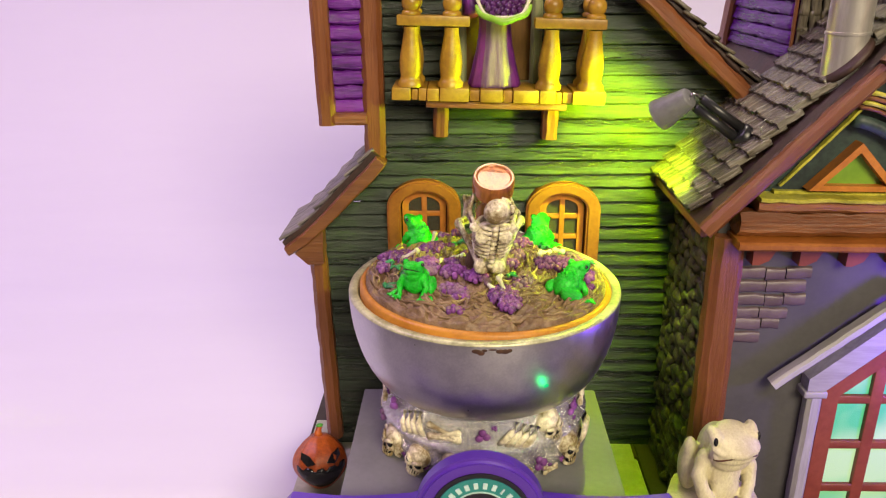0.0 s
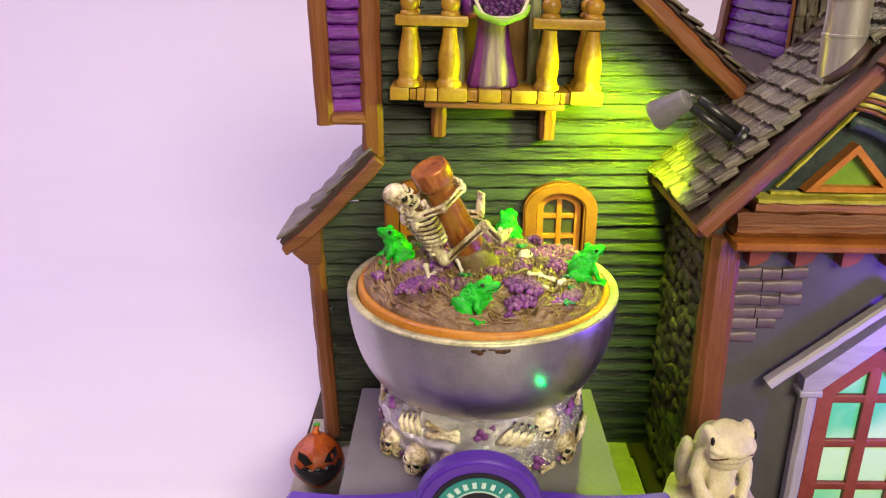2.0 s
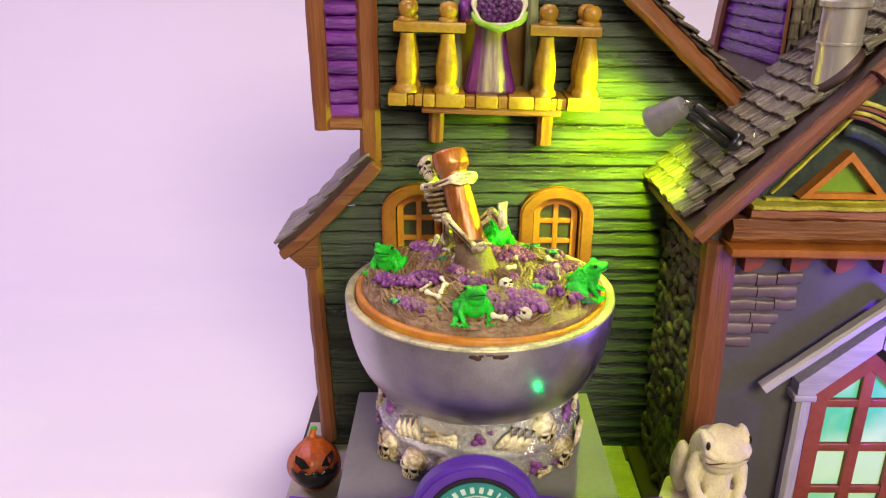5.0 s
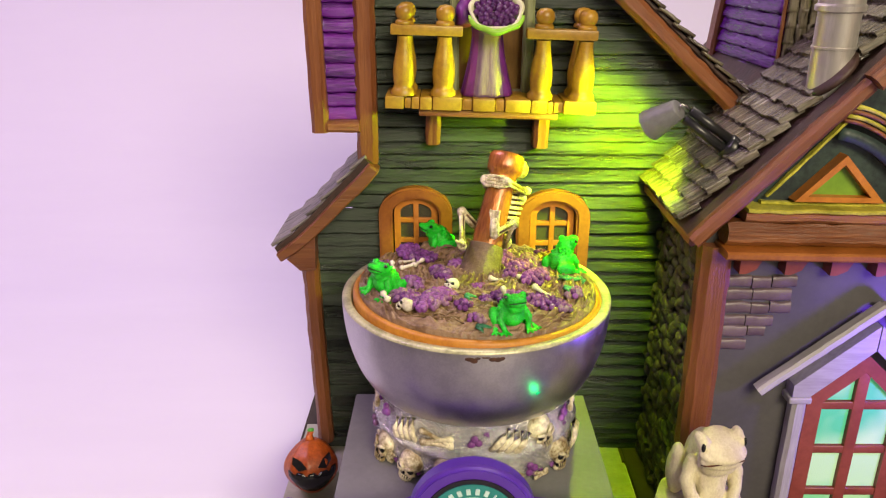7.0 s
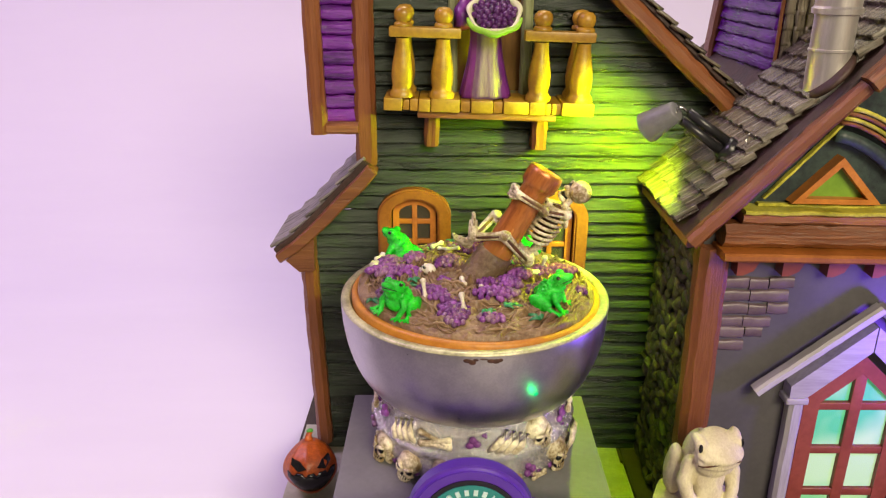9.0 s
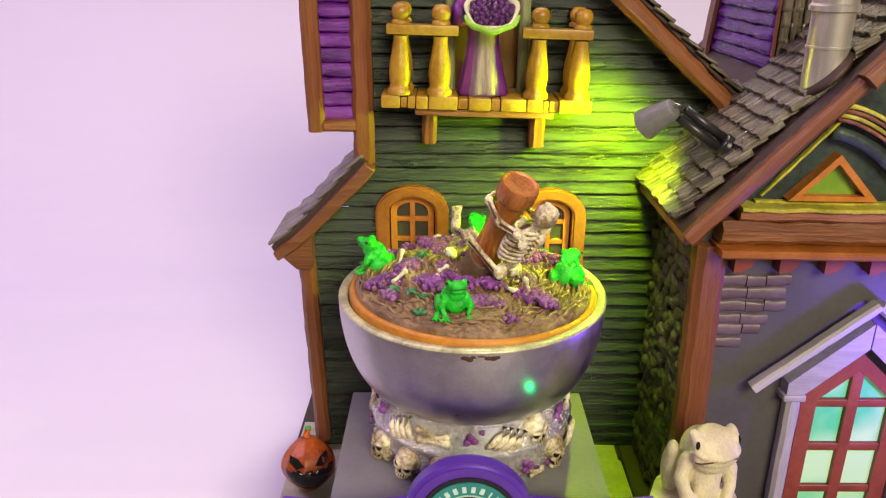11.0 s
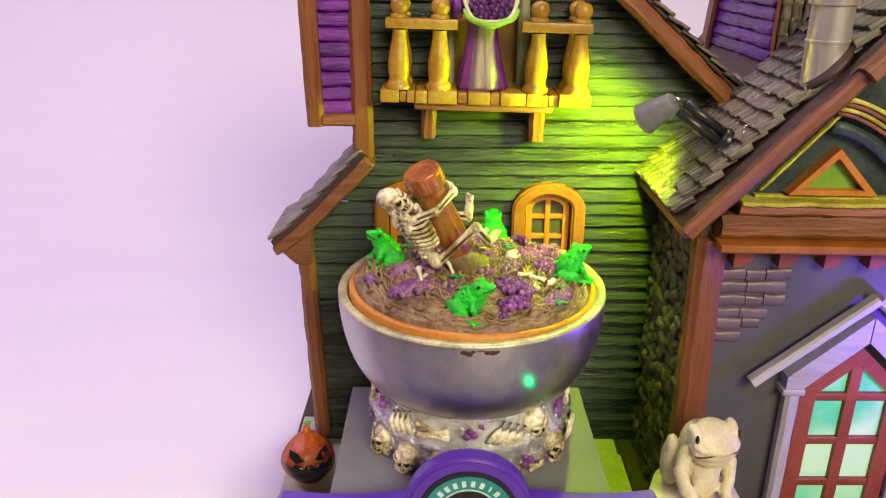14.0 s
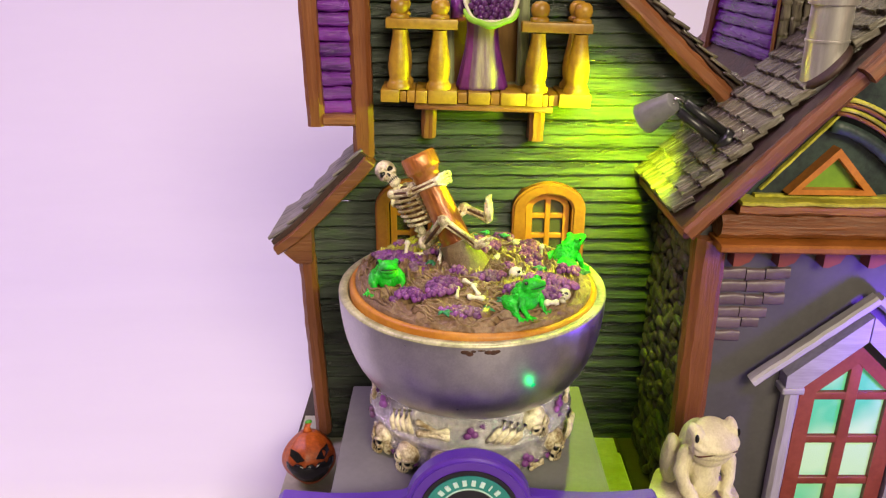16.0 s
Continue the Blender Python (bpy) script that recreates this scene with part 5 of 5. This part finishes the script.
def polar(r, th, lift=0.0):
    a = radians(th)
    return Vector((r * math.cos(a), r * math.sin(a), soil_height(r, a) + lift))


strands()
GRAPE_MESH = []


def bunch(r, th, long, wide, turn):
    """A heap of small berries, the topmost ones loose on it."""
    bm = bmesh.new()
    tops = []
    long, wide = long * 1.14, wide * 1.14
    count = max(5, int(long * wide * math.pi / 1.15e-6))
    for i in range(count):
        d = math.sqrt((i + 0.5) / count)
        a = i * 2.39996 + random.uniform(-0.25, 0.25)
        u, v = d * math.cos(a), d * math.sin(a)
        at = (u * long, v * wide * (1 - 0.25 * u), 0.0017 * (1 - 0.8 * d * d) * min(1, wide / 0.0022) + random.uniform(-0.0002, 0.0003))
        if i % 4 == 0:
            tops.append(at)
        else:
            k = random.uniform(0.00072, 0.00092)
            ball(bm, at, (k, k, k * 1.08), detail=2)
    ob = part("grape_sprig", bm, GRAPE, filling)
    ob.matrix_basis = Matrix.Translation(polar(r, th, 0.0001)) @ pose(0, 0, 0, 0, 0, th + turn)
    for at in tops:
        if GRAPE_MESH:
            again("grape", GRAPE_MESH[0], ob, pose(*at))
        else:
            first = part("grape", ball(bmesh.new(), (0, 0, 0), 0.00090), GRAPE, ob)
            first.location = at
            GRAPE_MESH.append(first.data)


BUNCHES = (
    (0.0232, 9, 0.0074, 0.0036, 0), (0.0160, 36, 0.0042, 0.0026, 80), (0.0078, 80, 0.0024, 0.0017, 90), (0.0280, 76, 0.0038, 0.0026, 90),
    (0.0206, 88, 0.0056, 0.0036, 0), (0.0290, 107, 0.0056, 0.0023, 90), (0.0112, 135, 0.0046, 0.0024, 90), (0.0215, 147, 0.0038, 0.0025, 90),
    (0.0272, 160, 0.0054, 0.0034, 80), (0.0240, 176, 0.0072, 0.0036, 0), (0.0262, 196, 0.0022, 0.0015, 90), (0.0107, 207, 0.0024, 0.0015, 90),
    (0.0185, 212, 0.0024, 0.0018, 0), (0.0198, 231, 0.0050, 0.0026, 70), (0.0250, 251, 0.0070, 0.0038, 12), (0.0292, 272, 0.0030, 0.0018, 90),
    (0.0172, 283, 0.0056, 0.0030, 80), (0.0098, 282, 0.0026, 0.0017, 90), (0.0130, 312, 0.0036, 0.0026, 0), (0.0208, 334, 0.0050, 0.0030, 60),
    (0.0130, 346, 0.0040, 0.0026, 60), (0.0308, 342, 0.0020, 0.0014, 90), (0.0308, 68, 0.0010, 0.0009, 0), (0.0300, 204, 0.0020, 0.0014, 60),
)
for row in BUNCHES:
    bunch(*row)


def leaf(r, th, turn, k=1.0):
    bm = bmesh.new()
    for a, l in ((0, 1.0), (55, 0.75), (-55, 0.75)):
        w = Matrix.Rotation(radians(a), 3, "Z")
        rows = []
        for i in range(5):
            s = i / 4
            h = 0.0009 * math.sin(math.pi * (0.12 + 0.86 * s)) * l
            x = 0.0034 * s * l
            lift = 0.0006 * math.sin(math.pi * s)
            rows.append([bm.verts.new(k * (w @ Vector((x, -h, lift)))), bm.verts.new(k * (w @ Vector((x, 0, lift + 0.00025)))), bm.verts.new(k * (w @ Vector((x, h, lift))))])
        for p, q in zip(rows, rows[1:]):
            bm.faces.new((p[0], q[0], q[1], p[1]))
            bm.faces.new((p[1], q[1], q[2], p[2]))
    ob = part("leaf", bm, LEAF, filling)
    s = ob.modifiers.new("thickness", "SOLIDIFY")
    s.thickness = 0.00025
    ob.matrix_basis = Matrix.Translation(polar(r, th, 0.0007)) @ pose(0, 0, 0, 0, 0, th + turn)


for row in ((0.0310, 98, 40), (0.0262, 131, 200), (0.0114, 30, 20), (0.0328, 204, 90, 1.25), (0.0264, 270, 20), (0.0215, 201, 150), (0.0314, 297, 200, 1.3), (0.0268, 118, 60), (0.0262, 281, 100), (0.0195, 194, 100), (0.0256, 288, 150)):
    leaf(*row)


def loose_bone(r, th, turn, long=0.0040, rad=0.0007, lift=0.0006, tip=10):
    bm = bmesh.new()
    bone(bm, (-long / 2, 0, 0), (long / 2, 0, 0), rad * 0.72)
    ob = part("bone", bm, WHITE_BONE, filling, "small white bone")
    ob.matrix_basis = Matrix.Translation(polar(r, th, lift)) @ pose(0, 0, 0, 0, tip, th + turn)


for row in ((0.0158, 358, 30, 0.0062, 0.0010, 0.0016, 12), (0.0100, 14, 80, 0.0040, 0.0009, 0.0018, 50), (0.0221, 224, 70, 0.0044, 0.0009, 0.0022, 70), (0.0205, 114, 20, 0.0036, 0.0008, 0.0014), (0.0250, 114, 100, 0.0034, 0.0009, 0.0014), (0.0175, 109, 60, 0.0034, 0.0008, 0.0014), (0.0227, 255, 20, 0.0044, 0.0010, 0.0022, 30), (0.0135, 276, 60, 0.0030, 0.0008, 0.0016), (0.0090, 240, 40, 0.0030, 0.0009, 0.0016), (0.0218, 101, 10, 0.0040, 0.0007, 0.0014), (0.0208, 9, 90, 0.0052, 0.0010, 0.0022, 65), (0.0318, 153, 80, 0.0030, 0.0010, 0.0010)):
    loose_bone(*row)


def loose_skull(r, th, turn, k):
    ob = part("skull", skull_mesh(), (WHITE_BONE, EYE_BLACK), filling, "tiny white skull")
    ob.matrix_basis = Matrix.Translation(polar(r, th, 0.0008)) @ pose(0, 0, 0, -50, 0, th + turn) @ Matrix.Diagonal((k, k, k, 1))


for row in ((0.0143, 174, 90, 0.85), (0.0306, 166, 20, 0.80)):
    loose_skull(*row)

# frogs, facing outwards
frog_skin = frog_eye = None
for r, th, turn, tip in ((0.0270, -47, 25, 0), (0.0274, 51, 72, 7), (0.0305, 221, 6, 0), (0.0288, 141, 18, 0)):
    m = Matrix.Translation(polar(r, th, -0.0002)) @ pose(0, 0, 0, 0, tip, th + turn) @ Matrix.Diagonal((1.03, 1.03, 0.98, 1))
    if frog_skin is None:
        frog_skin = melted(part("frog", frog_lumps(bmesh.new()), FROG_GREEN, filling, "bright green frog"), 0.00024)
        frog = frog_skin
        bm = ball(bmesh.new(), (0.0019, 0.0027, 0.0096), 0.00052, detail=2)
        part("eye", bm, EYE_BLACK, frog, "black eye")
        part("eye", ball(bmesh.new(), (0.0019, -0.0027, 0.0096), 0.00052, detail=2), EYE_BLACK, frog, "black eye")
        bm = bmesh.new()
        tube(bm, [Vector((0.0022 + 0.0031 * math.cos(a), 0.0022 * math.sin(a), 0.0076 + 0.0015 * math.cos(a))) for a in [radians(-80 + 16 * i) for i in range(11)]], [0.00013] * 11, n=6)
        line = part("mouth_line", bm, EYE_BLACK, frog)
        frog.matrix_basis = m
    else:
        copy_thing(frog_skin, m)


def pestle():
    ax = pose(0.0004, 0, 0.0020, 0, 28.5, 0)
    rub = lambda s, z: 1 + 0.022 * noise.noise(Vector((math.cos(s * 6.283) * 2, math.sin(s * 6.283) * 2, z * 300)))
    crust = lambda s, z: 1 + 0.06 * noise.noise(Vector((math.cos(s * 6.283) * 3, math.sin(s * 6.283) * 3, z * 500)))
    shaft = [(0, 0.0070), (0.0047, 0.0075), (0.0046, 0.0120), (0.0044, 0.0180), (0.0042, 0.0250), (0.0041, 0.0316), (0.0042, 0.0328)]
    head = [(0.0050, 0.0337), (0.0053, 0.0342), (0.0054, 0.0352), (0.0054, 0.0376), (0.0053, 0.0385), (0.0050, 0.0390), (0.0045, 0.0390), (0.0041, 0.0386), (0, 0.0384)]
    stick = part("pestle", lathe(shaft + head, 48, wobble=rub), COPPER, filling, "copper brown pestle leaning outwards")
    sharp(stick, 40)
    stick.matrix_basis = ax
    mud = [(0, -0.004), (0.0084, -0.004), (0.0074, -0.0010), (0.0066, 0.0012), (0.0060, 0.0040), (0.0056, 0.0070), (0.0053, 0.0096), (0.0052, 0.0108), (0.0049, 0.0112), (0.0044, 0.0113), (0, 0.0113)]
    sharp(part("muddy_foot", lathe(mud, 44, wobble=crust), MUD_WET, stick, "mud-covered lower end"), 50)


pestle()


def limb(bm, a, b, wide, out):
    """A limb of two thin bones side by side, a brown tube that darkens the groove between them, and knobbed ends."""
    a, b = Vector(a), Vector(b)
    way = (b - a).normalized()
    side = way.cross(Vector(out)).normalized()
    for s in (-1, 1):
        bone(bm, a + side * s * wide * 0.26, b + side * s * wide * 0.26, wide * 0.27)
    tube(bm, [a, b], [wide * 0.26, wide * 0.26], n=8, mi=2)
    for p in (a, b):
        ball(bm, p, wide * 0.50, detail=2)


def skeleton_figure():
    """The little skeleton that clings to the pestle: one mesh."""
    bm = bmesh.new()
    head, neck = Vector((0.0280, 0.0008, 0.0294)), Vector((0.0252, 0.0004, 0.0262))
    pelvis = Vector((0.0152, 0, 0.0102))
    # skull, turned sideways and up towards the pestle's top
    up = Vector((0.74, -0.10, 0.62)).normalized()
    front = Vector((-0.42, 0.84, 0.30))
    front = (front - up * front.dot(up)).normalized()
    t = Matrix.Translation(head) @ Matrix((-front.cross(up) * -1, -front, up)).transposed().to_4x4() @ Matrix.Diagonal((1.42, 1.55, 1.55, 1))
    sk = skull_mesh()
    me = bpy.data.meshes.new("tmp")
    sk.to_mesh(me)
    sk.free()
    me.transform(t)
    bm.from_mesh(me)
    bpy.data.meshes.remove(me)
    tube(bm, [pelvis, pelvis.lerp(neck, 0.35), pelvis.lerp(neck, 0.7) + Vector((0.0006, 0, 0)), neck, head], [0.0014, 0.0011, 0.0011, 0.0010, 0.0010])
    way = (neck - pelvis).normalized()
    chest = Vector((-way.z, 0, way.x))
    for i in range(9):
        knob = pelvis.lerp(neck, 0.12 + 0.10 * i) - chest * 0.0012
        ball(bm, knob, (0.0010, 0.0012, 0.0007), detail=1)
    # rib cage round a solid brown core that darkens the hollow
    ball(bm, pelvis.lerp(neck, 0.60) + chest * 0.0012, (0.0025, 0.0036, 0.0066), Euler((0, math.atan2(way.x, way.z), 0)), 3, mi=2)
    for i in range(8):
        s = i / 7
        c = pelvis.lerp(neck, 0.32 + 0.60 * s) + chest * 0.0012
        w = 0.0039 + 0.0012 * math.sin(math.pi * (0.15 + 0.7 * s))
        pts = [c + chest * (w * 0.74 * math.cos(a)) + Vector((0, w * math.sin(a), 0)) - way * (0.0010 * math.cos(a)) for a in [radians(-168 + 28 * k) for k in range(13)]]
        tube(bm, pts, [0.00050] * 13, n=6)
    tube(bm, [pelvis.lerp(neck, 0.40) + chest * 0.0046, pelvis.lerp(neck, 0.92) + chest * 0.0042], [0.0007, 0.0009], n=8)
    for s in (-1, 1):
        ball(bm, pelvis + Vector((0, s * 0.0020, 0.0004)), (0.0016, 0.0024, 0.0025), Euler((radians(s * 25), 0, 0)), 2)
        shoulder = Vector((0.0246, s * 0.0048, 0.0246))
        tube(bm, [neck - way * 0.0004, shoulder], [0.0007, 0.0007])
        ball(bm, shoulder, 0.0014, detail=2)
        ball(bm, shoulder - chest * 0.0014 - way * 0.0020 - Vector((0, s * 0.0018, 0)), (0.0008, 0.0018, 0.0022), detail=2)
        elbow = Vector((0.0180, s * 0.0062, 0.0264))
        wrist = Vector((0.0106, s * 0.0040, 0.0304))
        limb(bm, shoulder, elbow, 0.0023, (0, s, 0.2))
        limb(bm, elbow, wrist, 0.0021, (0, s, 0.2))
        for k in range(4):
            lift = Vector((0.0004, 0, 0.0009)) * (1.3 - k)
            tube(bm, [wrist + lift * 0.6, wrist + lift + Vector((-0.0012, -s * 0.0020, 0.0002)), wrist + lift + Vector((-0.0011, -s * 0.0046, 0.0004)), wrist + lift + Vector((-0.0002, -s * 0.0062, 0.0002))], [0.00052, 0.00048, 0.00044, 0.0003], n=6)
        ball(bm, wrist + Vector((-0.0002, -s * 0.0004, 0)), (0.0010, 0.0012, 0.0014), detail=2)
        hip = pelvis + Vector((-0.0004, s * 0.0026, -0.0004))
        knee = Vector((0.0062, s * 0.0086, 0.0205)) if s > 0 else Vector((0.0066, s * 0.0080, 0.0196))
        ankle = Vector((-0.0026, s * 0.0040, 0.0131)) if s > 0 else Vector((-0.0020, s * 0.0056, 0.0184))
        toe = Vector((-0.0064, s * 0.0028, 0.0156)) if s > 0 else Vector((-0.0019, s * 0.0053, 0.0250))
        limb(bm, hip, knee, 0.0030, (0, s, -0.2))
        limb(bm, knee, ankle, 0.0027, (0, s, -0.2))
        ball(bm, knee, (0.0017, 0.0015, 0.0017), detail=2)
        heel = ankle + (ankle - toe) * 0.10
        tube(bm, [heel, ankle.lerp(toe, 0.25), ankle.lerp(toe, 0.75)], [0.0013, 0.0014, 0.0012])
        across = (toe - ankle).cross(Vector((1, 0, 0.3))).normalized()
        for k in (-1.5, -0.5, 0.5, 1.5):
            tube(bm, [ankle.lerp(toe, 0.55) + across * k * 0.0005, toe + across * k * 0.0008], [0.0006, 0.0005], n=6)
            ball(bm, toe + across * k * 0.0008, 0.00056, detail=1)
    part("skeleton", bm, (BONE, EYE_BLACK, STAIN_RECESS), filling, "small bone-coloured skeleton clinging to the pestle")


skeleton_figure()


# ---- what moves ----
def motions():
    """The filling turns evenly on a slightly leaning axle, clockwise from above, once in about twelve seconds."""
    axle = pose(BX + 0.0003, 0, RZ + 0.0004, -1.03, 1.39, 0)
    walk(filling, [(0.5 * i, axle @ pose(0, 0, 0, 0, 0, -88.04 - 29.758 * 0.5 * i)) for i in range(33)])


motions()
